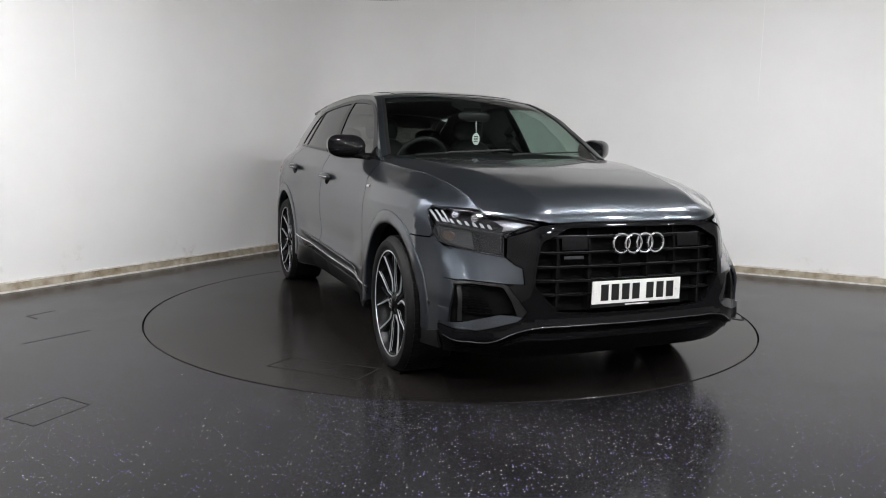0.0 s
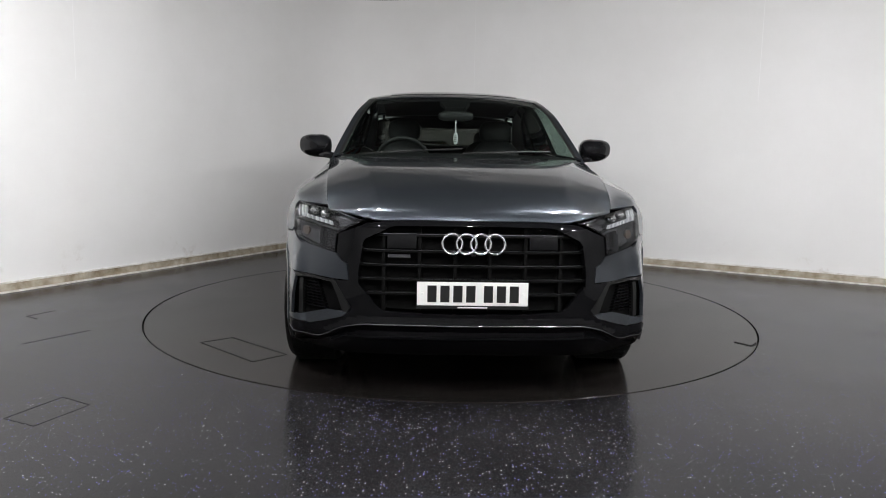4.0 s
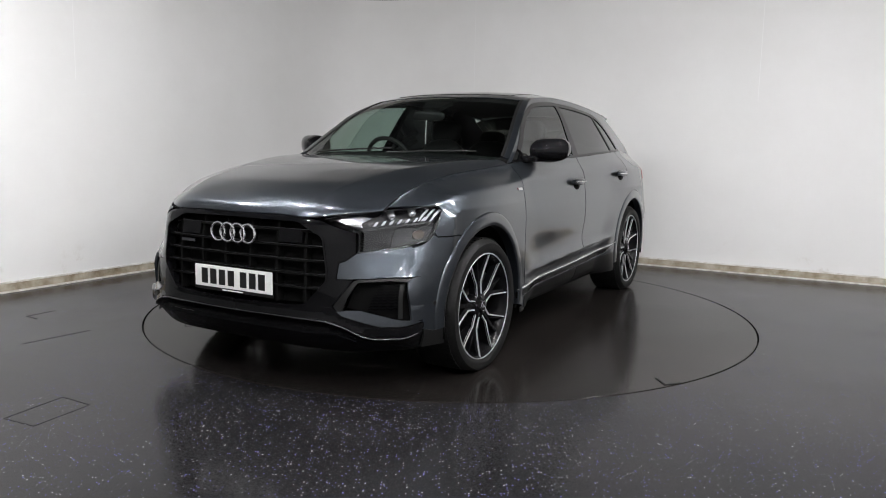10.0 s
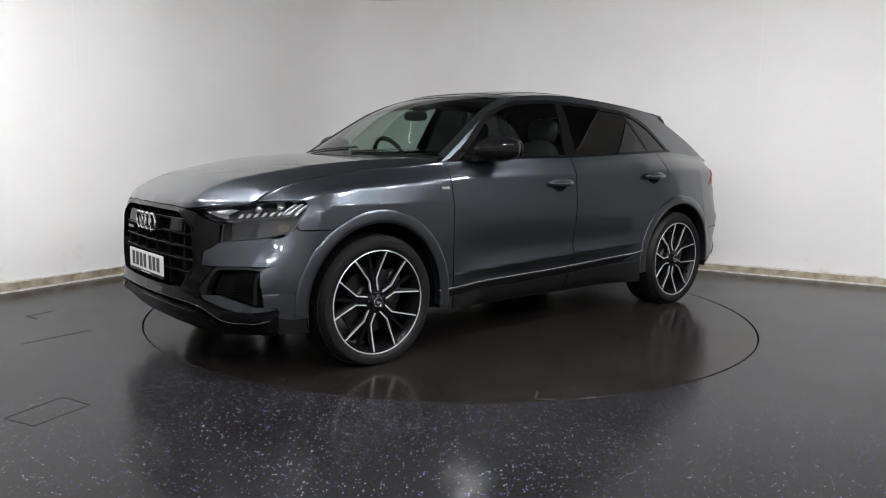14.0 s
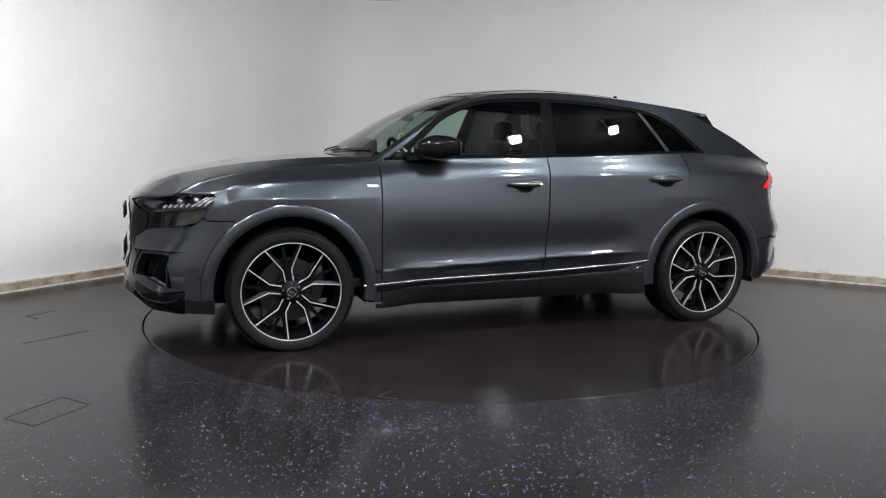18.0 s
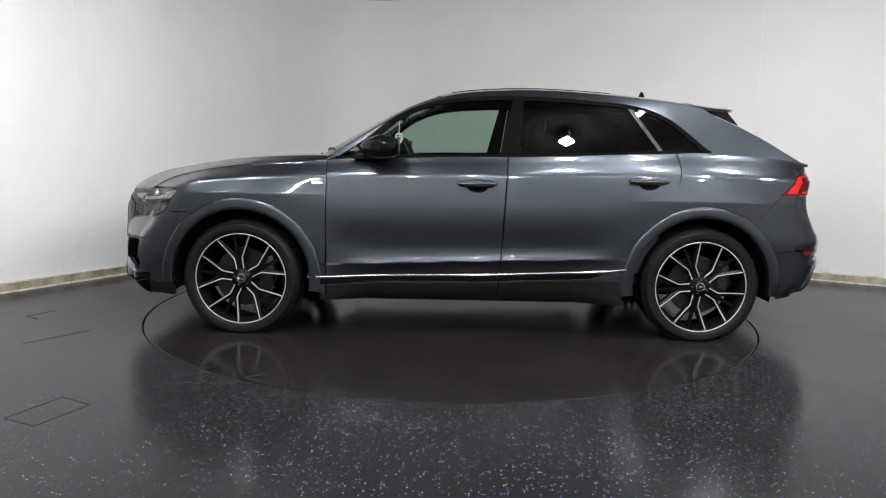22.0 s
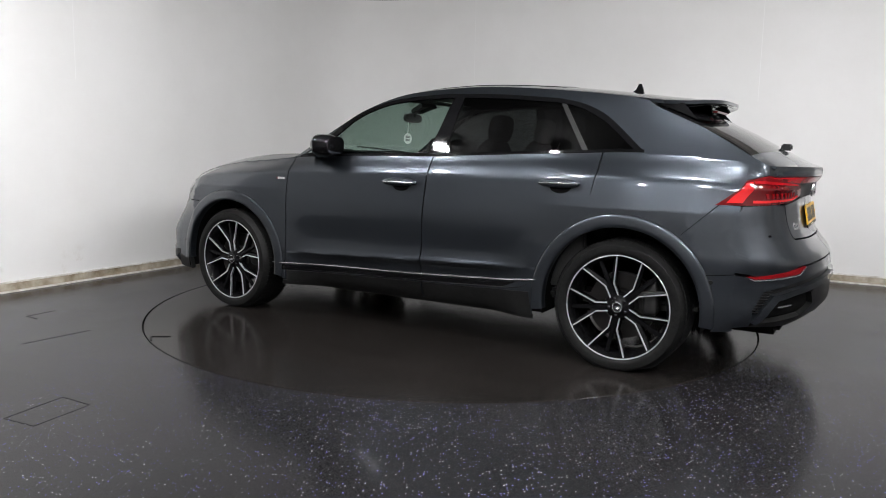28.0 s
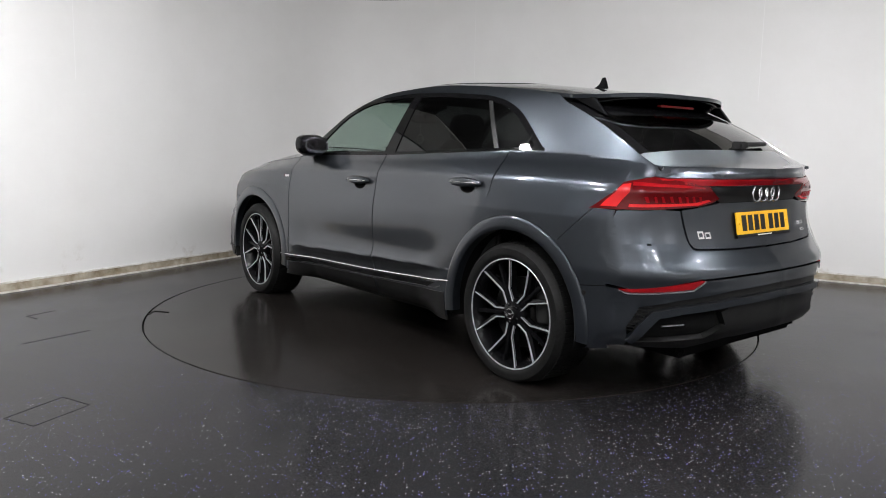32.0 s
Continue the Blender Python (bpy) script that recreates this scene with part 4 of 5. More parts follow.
    for k in range(10):
        z = 0.448 + 0.0145 * k
        y0 = 0.69 + 0.05 * k / 9
        o = [(y0 + (0.82 - y0) * i / 8, z + (0.003 if i % 2 else -0.002)) for i in range(9)]
        both("intake_slat", o + [(u, v + 0.0055) for u, v in reversed(o)], lambda y, q: nose(y, q) - Vector((0.05, 0, 0)), RIM_BLACK, OUT_FRONT, parent=intake, cell=0.05, thick=0.02)
    o = [(0.828, 0.41), (0.85, 0.41), (0.845, 0.595), (0.825, 0.595)]
    both("intake_post", o, lambda y, q: nose(y, q) - Vector((0.035, 0, 0)), SATIN_BLACK, OUT_FRONT, parent=intake, cell=0.03, thick=0.03)
    # front lip and lower valance
    lip = [(0, 0.402), (0.382, 0.402), (0.508, 0.398), (0.60, 0.377), (0.66, 0.349), (0.739, 0.316), (0.817, 0.316), (0.90, 0.331), (ys(0.345), 0.352), (ys(0.31), 0.31), (ys(0.265), 0.265), (0.87, 0.262), (0.76, 0.272), (0.66, 0.310), (0.575, 0.347), (0.383, 0.350), (0, 0.353)]
    both("front_lip", lip, ledge, RIM_BLACK, OUT_FRONT, cell=0.014, thick=0.03)
    # dark chrome bar in place of the glint along the gloss black lip
    for sd in (1, -1):
        bm = bmesh.new()
        tube(bm, [(p.x, sd * p.y, p.z) for p in (ledge(y, lip_z(y)) + Vector((0.001, 0, 0)) for y in np.linspace(0.0, 0.905, 40))], 0.0045, 8)
        part("lip_glint", bm, DARK_CHROME, CAR)
    both("lip_edge", [(0, 0.352), (0.383, 0.349), (0.575, 0.346), (0.66, 0.309), (0.66, 0.302), (0.575, 0.338), (0.383, 0.341), (0, 0.344)], nose, GLOSS_BLACK, OUT_FRONT, cell=0.04, thick=0.03, lift=0.008)
    low = [(0, 0.336), (0.40, 0.342), (0.56, 0.345), (0.66, 0.320), (0.76, 0.276), (0.87, 0.258), (ys(0.25), 0.258), (ys(0.24), 0.245), (0.6, 0.225), (0, 0.235)]
    both("lower_valance", low, nose, RIM_BLACK, OUT_FRONT, cell=0.05, lift=-0.01)
    sidelow = [(2.10, 0.352), (2.03, 0.334), (1.945, 0.340), (1.935, 0.25), (2.10, 0.262)]
    both("lip_end", sidelow, flank, SATIN_BLACK, OUT_SIDE, cell=0.03, lift=0.006, thick=0.03)
    make_headlamps()
    make_number_plate(True)


def make_headlamps():
    outer = [(0.494, 0.889), (0.601, 0.911), (0.708, 0.926), (0.811, 0.938), (0.890, 0.945), (0.911, 0.925), (0.912, 0.88), (0.906, 0.815), (0.890, 0.778), (0.80, 0.748), (0.645, 0.728), (0.640, 0.815), (0.60, 0.838)]
    back_fn = lambda y, z: nose(y, z) - Vector((0.07, 0.02, 0))
    lamps = both("headlamp", outer, back_fn, LAMP_DARK, OUT_FRONT, cell=0.03, thick=0.01, label="angular headlamp with white light blades behind clear glass")
    for ob in both("lens", outer, nose, LENS_GLASS, OUT_FRONT, parent=lamps, cell=0.025, thick=0.003, lift=0.001):
        ob.visible_shadow = False
    ring = [(y + (0.70 - y) * 0.02, z + (0.84 - z) * 0.04) for y, z in outer]
    for i, j in ((0, 4), (4, 10), (10, 13)):
        a, b = (outer + outer[:1])[i:j + 1], (ring + ring[:1])[i:j + 1]
        both("lamp_rim", a + list(reversed(b)), nose, DARK_CHROME, OUT_FRONT, parent=lamps, cell=0.04, thick=0.05, lift=-0.001)
    # silver wedge towards the grille, light blades and teeth
    inset = lambda d: (lambda y, z: nose(y, z) - Vector((d, d * 0.3, 0)))
    both("reflector", [(0.52, 0.884), (0.605, 0.850), (0.640, 0.842), (0.632, 0.862), (0.665, 0.888), (0.61, 0.899)], inset(0.03), LAMP_SILVER, OUT_FRONT, parent=lamps, cell=0.04, thick=0.02)
    both("light_strip", [(0.63, 0.834), (0.645, 0.826), (0.890, 0.864), (0.888, 0.871), (0.86, 0.868), (0.70, 0.842)], inset(0.024), LAMP_GREY, OUT_FRONT, parent=lamps, cell=0.03, thick=0.02)
    for k in range(7):
        y = 0.68 + 0.028 * k
        z = 0.850 + 0.0035 * k
        both("light_tooth", [(y, z), (y + 0.010, z + 0.002), (y + 0.016, z + 0.021), (y + 0.007, z + 0.020)], inset(0.020), LAMP_WHITE, OUT_FRONT, parent=lamps, cell=0.05, thick=0.015)
    for k in range(3):
        y = 0.838 + 0.021 * k
        both("light_blade", [(y, 0.874), (y + 0.0065, 0.874), (y + 0.018, 0.926), (y + 0.009, 0.926)], inset(0.018), LAMP_WHITE, OUT_FRONT, parent=lamps, cell=0.05, thick=0.015)
    for y, z in ((0.735, 0.893), (0.80, 0.905)):
        for i, sd in enumerate((1, -1)):
            bm = bmesh.new()
            bmesh.ops.create_uvsphere(bm, u_segments=16, v_segments=10, radius=0.022)
            bmesh.ops.transform(bm, matrix=Matrix.Translation(Vector((XF(y, z) - 0.055, sd * (y - 0.01), z)) + OFFSET), verts=bm.verts)
            part("projector", bm, CHROME, lamps[i])
    both("lamp_divider", [(0.735, 0.742), (0.742, 0.742), (0.748, 0.822), (0.741, 0.822)], inset(0.012), LAMP_DARK, OUT_FRONT, parent=lamps, cell=0.05, thick=0.03)
    both("lower_reflector", [(0.75, 0.745), (0.88, 0.775), (0.893, 0.848), (0.755, 0.830)], inset(0.045), LAMP_GREY, OUT_FRONT, parent=lamps, cell=0.04, thick=0.02)
    both("indicator", arc(0.845, 0.805, 0.022, 0, 360, 20)[:-1], inset(0.036), AMBER, OUT_FRONT, parent=lamps, cell=0.04, thick=0.012)


def make_number_plate(front):
    """A plate whose characters are plain bars."""
    sg = 1 if front else -1
    z0, z1 = (0.506, 0.613) if front else (0.836, 0.942)
    x0 = (2.447 if front else -2.362)
    bm = bmesh.new()
    m = Matrix.Translation(Vector((x0, 0, (z0 + z1) / 2)) + OFFSET) @ Matrix.Rotation(0 if front else radians(11), 4, "Y")
    box(bm, -0.004, 0.004, -0.26, 0.26, -0.0555, 0.0555, 0.002, m)
    plate = part("number_plate", bm, PLATE_WHITE if front else PLATE_YELLOW, CAR, "white number plate with black bars" if front else "yellow number plate with black bars")
    # seven characters as bars, a gap after the fourth
    y = -0.212
    for k in range(7):
        w = 0.043
        bm = bmesh.new()
        a, b = sorted((sg * y, sg * (y + w)))
        box(bm, sg * 0.0035, sg * 0.0052, a, b, -0.0395, 0.0395, 0.0, m)
        part("bar", bm, PLATE_INK, plate, smooth=False)
        y += 0.0605 + (0.022 if k == 3 else 0)
    for s in (-1, 1):
        bm = bmesh.new()
        lathe(bm, [(0.001, 0.009), (0.007, 0.008), (0.008, 0.0)], 12)
        bmesh.ops.transform(bm, matrix=m @ Matrix.Translation((0, s * 0.235, 0)) @ Matrix.Rotation(-sg * math.pi / 2, 4, "Z"), verts=bm.verts)
        part("screw", bm, PLATE_WHITE if front else PLATE_YELLOW, plate)
    bm = bmesh.new()
    box(bm, -0.004, 0.0035, -0.265, 0.265, -0.072, -0.0565, 0.001, m) if front else box(bm, -0.0035, 0.004, -0.265, 0.265, -0.072, -0.0565, 0.001, m)
    holder = part("plate_holder", bm, SATIN_BLACK, CAR)
    bm = bmesh.new()
    box(bm, sg * 0.0034, sg * 0.0046, -0.07, 0.07, -0.067, -0.061, 0.0, m)
    part("dealer_line", bm, PLATE_WHITE, holder, "small white line of lettering")


def lip_face(y, z):
    return Vector((XR(y, min(z, 1.142)), y, z)) + OFFSET


def deck_z(y):
    """The height at which the deck meets the tail."""
    return back(XR(y, 1.142), y)


def make_rear():
    ys = lambda z: Y(-2.10, z)
    gate = [(0, 0.772), (0.30, 0.774), (0.55, 0.782), (0.578, 0.790), (0.594, 0.812), (0.606, 0.89), (0.620, 0.962), (0.50, 0.975), (0.37, 0.992), (0, 0.994)]
    both("tailgate", gate, tail, PAINT, OUT_REAR, cell=0.035, thick=0.02)
    lip = [(0, 1.112), (0.40, 1.113), (0.70, 1.116), (0.74, 1.122)] + [(y, deck_z(y) - 0.001) for y in np.linspace(0.735, 0, 17)]
    both("tailgate_lip", lip, lip_face, PAINT, OUT_REAR, cell=0.03, thick=0.03)
    both("rear_panel", [(0, 0.996), (0.37, 0.994), (0.44, 1.05), (0.46, 1.074), (0, 1.076)], tail, SATIN_BLACK, OUT_REAR, cell=0.05)
    both("light_bar", [(0, 1.079), (0.47, 1.078), (0.74, 1.085), (0.74, 1.110), (0.4, 1.109), (0, 1.108)], tail, RED_LENS, OUT_REAR, cell=0.03, thick=0.02, lift=0.003)
    # tail lamps
    lamp = [(0.931, 0.9655), (0.905, 1.06), (0.893, 1.092), (0.82, 1.110), (0.745, 1.118), (0.743, 1.083), (0.47, 1.075), (0.45, 1.055), (0.38, 1.015), (0.42, 0.997), (0.52, 0.979), (0.70, 0.970), (0.85, 0.9665)]
    lamps = both("tail_lamp", lamp, tail, RED_DARK, OUT_REAR, cell=0.02, thick=0.05, lift=0.003, label="wedge-shaped red tail lamp with lit-looking blades")
    both("outer_blade", [(0.920, 0.978), (0.902, 1.06), (0.892, 1.080), (0.866, 1.085), (0.873, 1.04), (0.893, 0.978)], tail, RED_BRIGHT, OUT_REAR, parent=lamps, cell=0.02, thick=0.004, lift=0.006)
    both("upper_blade", [(0.86, 1.092), (0.60, 1.078), (0.50, 1.070), (0.50, 1.062), (0.60, 1.066), (0.86, 1.076)], tail, RED_LENS, OUT_REAR, parent=lamps, cell=0.03, thick=0.004, lift=0.006)
    both("lower_blade", [(0.86, 0.978), (0.52, 0.986), (0.44, 1.004), (0.46, 1.012), (0.54, 0.998), (0.86, 0.992)], tail, RED_BRIGHT, OUT_REAR, parent=lamps, cell=0.03, thick=0.004, lift=0.006)
    for k in range(8):
        y = 0.50 + 0.042 * k
        both("lamp_tooth", [(y, 1.000), (y + 0.014, 1.000), (y + 0.030, 1.030), (y + 0.016, 1.030)], tail, RED_LENS, OUT_REAR, parent=lamps, cell=0.05, thick=0.004, lift=0.007)
    # ring emblem and letter badges as plain bars
    for k in range(4):
        bm = bmesh.new()
        cy = (k - 1.5) * 0.061
        tube(bm, [Vector((XR(cy, 1.04) - 0.010 - 0.0015 * (k % 2), cy + 0.042 * math.cos(a), 1.037 + 0.042 * math.sin(a))) + OFFSET for a in np.linspace(0, 2 * math.pi, 28, endpoint=False)], 0.0055, 8, True)
        part("emblem_ring", bm, CHROME, CAR, "chrome ring")
    for y0, y1, z0, z1 in ((0.536, 0.498, 0.825, 0.862), (0.490, 0.452, 0.825, 0.855), (-0.40, -0.45, 0.852, 0.872), (-0.462, -0.50, 0.852, 0.872), (-0.44, -0.50, 0.818, 0.832)):
        o = [(y0, z0), (y1, z0), (y1, z1), (y0, z1), (y0, z0 + 0.3 * (z1 - z0)), (y0 - 0.2 * (y0 - y1), z0 + 0.3 * (z1 - z0)), (y0 - 0.2 * (y0 - y1), z1 - 0.25 * (z1 - z0)), (y1 + 0.2 * (y0 - y1), z1 - 0.25 * (z1 - z0)), (y1 + 0.2 * (y0 - y1), z0 + 0.25 * (z1 - z0)), (y0, z0 + 0.25 * (z1 - z0))]
        panel("badge", o, tail, CHROME, CAR, cell=0.1, thick=0.006, lift=0.005, out=OUT_REAR, label="small chrome badge")
    # bumper
    upper = [(0, 0.764), (0.30, 0.766), (0.56, 0.774), (0.588, 0.784), (0.604, 0.81), (0.616, 0.89), (0.630, 0.960), (0.72, 0.966), (0.85, 0.963), (ys(0.955), 0.960)] + [(ys(z), z) for z in np.arange(0.95, 0.605, -0.015)] + [(0.88, 0.603), (0.60, 0.650), (0.30, 0.658), (0, 0.660)]

    def sunk(y, z):
        a = abs(y)
        side = 0.867 + 0.043 * (z - 0.79) / 0.17 - a
        s1, s2 = min(max(side / 0.032, 0), 1), min(max((z - 0.783) / 0.026, 0), 1)
        fade = min(max((a - 0.62) / 0.14, 0), 1)
        return tail(y, z) + Vector((0.005 * s1 * s2 * fade, 0, 0))
    both("rear_bumper", upper, sunk, PAINT, OUT_REAR, cell=0.02, thick=0.03)
    lower = [(ys(z), z) for z in np.arange(0.605, 0.305, -0.015)] + [ (0.86, 0.33), (0.88, 0.42), (0.845, 0.52), (0.70, 0.552), (0.40, 0.585), (0, 0.598), (0, 0.650), (0.30, 0.648), (0.56, 0.640), (0.64, 0.606), (0.88, 0.592)]
    both("bumper_skirt", lower, tail, PAINT, OUT_REAR, cell=0.03, thick=0.03, lift=-0.0006)
    both("bumper_seam", [(-1.955, 0.590), (-2.10, 0.606), (-2.10, 0.610), (-1.955, 0.594)], flank, CAVITY, OUT_SIDE, cell=0.05, thick=0.002, lift=0.0012)
    both("rear_reflector", [(0.908, 0.600), (0.885, 0.588), (0.64, 0.604), (0.585, 0.640), (0.60, 0.645)], tail, RED_LENS, OUT_REAR, cell=0.02, thick=0.02, lift=0.002)
    both("reflector_trim", [(0.908, 0.596), (0.885, 0.584), (0.64, 0.600), (0.58, 0.640), (0.575, 0.634), (0.636, 0.594), (0.885, 0.578)], tail, CHROME, OUT_REAR, cell=0.03, thick=0.01, lift=0.004)
    both("diffuser_grille", [(0, 0.596), (0.40, 0.583), (0.70, 0.550), (0.845, 0.518), (0.89, 0.40), (0.85, 0.44), (0.80, 0.50), (0.70, 0.522), (0.40, 0.548), (0, 0.560)], tail, SATIN_BLACK, OUT_REAR, cell=0.03, lift=-0.015)
    for k in range(9):
        y = 0.82 + 0.006 * k
        z = 0.515 - 0.014 * k
        both("diffuser_slat", [(y - 0.02, z), (y + 0.02, z + 0.003), (y + 0.02, z + 0.008), (y - 0.02, z + 0.005)], tail, SATIN_BLACK, OUT_REAR, cell=0.05, thick=0.012, lift=-0.004)
    both("rear_blade", [(0, 0.558), (0.40, 0.546), (0.70, 0.520), (0.80, 0.498), (0.85, 0.430), (0.872, 0.36), (0.845, 0.345), (0.815, 0.41), (0.775, 0.468), (0.68, 0.488), (0.40, 0.512), (0, 0.526)], tail, PAINT, OUT_REAR, cell=0.03, thick=0.04, lift=0.012)
    exhaust = both("exhaust_trim", [(0.775, 0.462), (0.815, 0.405), (0.835, 0.35), (0.55, 0.362), (0.45, 0.42), (0.48, 0.485), (0.68, 0.478)], tail, CAVITY, OUT_REAR, cell=0.04, lift=-0.03)
    both("exhaust_bar", [(0.76, 0.425), (0.66, 0.430), (0.66, 0.436), (0.76, 0.432)], tail, CHROME, OUT_REAR, parent=exhaust, cell=0.05, lift=-0.01)
    both("diffuser", [(0, 0.522), (0.40, 0.508), (0.47, 0.485), (0.44, 0.42), (0.54, 0.358), (0.84, 0.345), (0.86, 0.325), (0.60, 0.305), (0.40, 0.345), (0, 0.36)], tail, SATIN_BLACK, OUT_REAR, cell=0.04, lift=-0.002, thick=0.05)
    both("parking_sensor", arc(-1.99, 0.559, 0.012, 0, 360, 14)[:-1], flank, SATIN_BLACK, OUT_SIDE, cell=0.05, thick=0.004, lift=0.003)
    both("parking_sensor", arc(2.02, 0.47, 0.011, 0, 360, 14)[:-1], flank, SATIN_BLACK, OUT_SIDE, cell=0.05, thick=0.004, lift=0.003)
    make_number_plate(False)
    # antenna fin
    bm = bmesh.new()
    prof = [(-1.20, 0.0), (-1.24, 0.012), (-1.265, 0.03), (-1.28, 0.066), (-1.298, 0.068), (-1.312, 0.03), (-1.318, 0.0)]
    prism(bm, prof, -0.012, 0.012, lambda u, v, w: Vector((u, w * (1 - 8 * v), roof(-1.26, 0) - 0.002 + v)) + OFFSET)
    part("antenna", bm, GLOSS_BLACK, CAR)
    # rear wiper
    bm = bmesh.new()
    pts = [Vector((x, y, back(x, y) + 0.02)) + OFFSET for x, y in ((-2.20, 0.0), (-2.185, -0.12), (-2.17, -0.25), (-2.15, -0.36))]
    tube(bm, pts, 0.013, 8)
    lathe_at = Matrix.Translation(Vector((-2.205, 0, back(-2.205, 0) + 0.012)) + OFFSET)
    box(bm, -0.03, 0.03, -0.035, 0.035, -0.01, 0.03, 0.008, lathe_at)
    part("rear_wiper", bm, SATIN_BLACK, CAR)


def blob(bm, centre, half, power=2.6, shape=None, n=20, m=16):
    """A rounded box (superellipsoid), bent by shape(p) in units of its half sizes."""
    def sp(c):
        return math.copysign(abs(c) ** (2 / power), c)
    rows = []
    for i in range(m + 1):
        b = -math.pi / 2 + math.pi * i / m
        ring = []
        for k in range(n):
            a = 2 * math.pi * k / n
            p = Vector((sp(math.cos(b)) * sp(math.cos(a)), sp(math.cos(b)) * sp(math.sin(a)), sp(math.sin(b))))
            if shape:
                p = shape(p)
            ring.append(bm.verts.new(Vector(centre) + Vector((p.x * half[0], p.y * half[1], p.z * half[2]))))
        rows.append(ring)
    for i in range(m):
        for k in range(n):
            try:
                bm.faces.new((rows[i][k], rows[i][(k + 1) % n], rows[i + 1][(k + 1) % n], rows[i + 1][k]))
            except ValueError:
                pass
    bmesh.ops.remove_doubles(bm, verts=bm.verts, dist=1e-5)


def make_mirrors_and_handles(doors, rdoors):
    for i, sd in enumerate((1, -1)):
        bm = bmesh.new()

        def bend(p):
            w = 0.80 + 0.20 * (1 - p.y) * 0.5
            return Vector((p.x * (1.0 if p.x < 0 else 1.0 - 0.25 * max(p.y, 0)) - 0.10 * p.y, p.y * (1 - 0.25 * max(p.x, 0)) - 0.40 * max(p.x, 0), p.z * w * (1 - 0.22 * max(p.x, 0)) + 0.10 * max(p.y, 0) - (0.15 * max(p.x, 0) if p.z > 0 else 0)))
        blob(bm, Vector((0.600, 0.976, 1.230)) + OFFSET, (0.128, 0.112, 0.087), 2.8, bend)
        if sd < 0:
            bmesh.ops.scale(bm, vec=(1, -1, 1), verts=bm.verts)
        mirror = part("wing_mirror", bm, GLOSS_BLACK, CAR, "gloss black wing mirror")
        bm = bmesh.new()
        pts = [Vector((x, sd * y, z)) + OFFSET for x, y, z in ((0.76, 0.84, 1.166), (0.70, 0.90, 1.176), (0.62, 0.96, 1.186))]
        tube(bm, pts, 0.024, 10)
        box(bm, 0.60, 0.78, sd * 0.86 - 0.04, sd * 0.86 + 0.06, 1.155, 1.178, 0.008, Matrix.Translation(OFFSET))
        part("arm", bm, GLOSS_BLACK, mirror)
        bm = bmesh.new()
        blob(bm, Vector((0.478, sd * 0.976, 1.234)) + OFFSET, (0.006, 0.092, 0.058), 3.2)
        part("mirror_glass", bm, DARK_CHROME, mirror)
    for group, x0, x1, z in ((doors, 0.105, -0.157, 1.004), (rdoors, -1.0, -1.252, 1.040)):
        hx = (x0 + x1) / 2
        # flat black oval painted for the shade in the handle's hollow
        o = [(hx + 0.068 * math.cos(a) - 0.005, z - 0.012 + 0.042 * math.sin(a)) for a in np.linspace(0, 2 * math.pi, 24, endpoint=False)]
        handles = both("bowl_shade", o, flank, CAVITY, OUT_SIDE, parent=group, cell=0.05, thick=0.01, lift=0.0012)
        for i, sd in enumerate((1, -1)):
            bm = bmesh.new()
            w = Y(hx, z)

            def bend(p):
                return Vector((p.x, p.y - 0.45 * p.x * p.x, p.z * (1 - 0.30 * p.x * p.x) + 0.10 * (1 - p.x * p.x)))
            blob(bm, Vector((hx, (w + 0.026), z + 0.004)) + OFFSET, (0.128, 0.021, 0.0265), 3.0, bend)
            if sd < 0:
                bmesh.ops.scale(bm, vec=(1, -1, 1), verts=bm.verts)
            handle = part("door_handle", bm, PAINT, group[i])
            bm = bmesh.new()
            pts = [Vector((hx + 0.115 * s, (w + 0.0455 - 0.0085 * s * s), z + 0.004 + 0.002 * (1 - s * s))) + OFFSET for s in np.linspace(-1, 1, 9)]
            tube(bm, [Vector((p.x, sd * p.y, p.z)) for p in pts], 0.0028, 6)
            part("chrome_blade", bm, CHROME, handle, "thin chrome blade")
    # badge on the wing
    both("wing_badge", [(1.030, 0.988), (0.965, 0.988), (0.970, 1.003), (1.034, 1.003)], flank, CHROME, OUT_SIDE, cell=0.1, thick=0.003, lift=0.003, label="small chrome badge")
    both("badge_stripe", [(1.041, 0.988), (1.034, 0.988), (1.038, 1.003), (1.045, 1.003)], flank, RED_DARK, OUT_SIDE, cell=0.1, thick=0.003, lift=0.003)


TURNS = {1: 188.0, -1: 173.5}
AXLE_Z = 0.364


def settle(bm):
    """Flattens the tyre where it bears on the floor, for the front and the rear wheels' stand."""
    for turn in TURNS.values():
        a = radians(-90 - turn)
        down = Vector((math.cos(a), 0, math.sin(a)))
        for w in bm.verts:
            deep = w.co.dot(down) - (AXLE_Z - 0.0015)
            if deep > 0:
                w.co -= down * deep


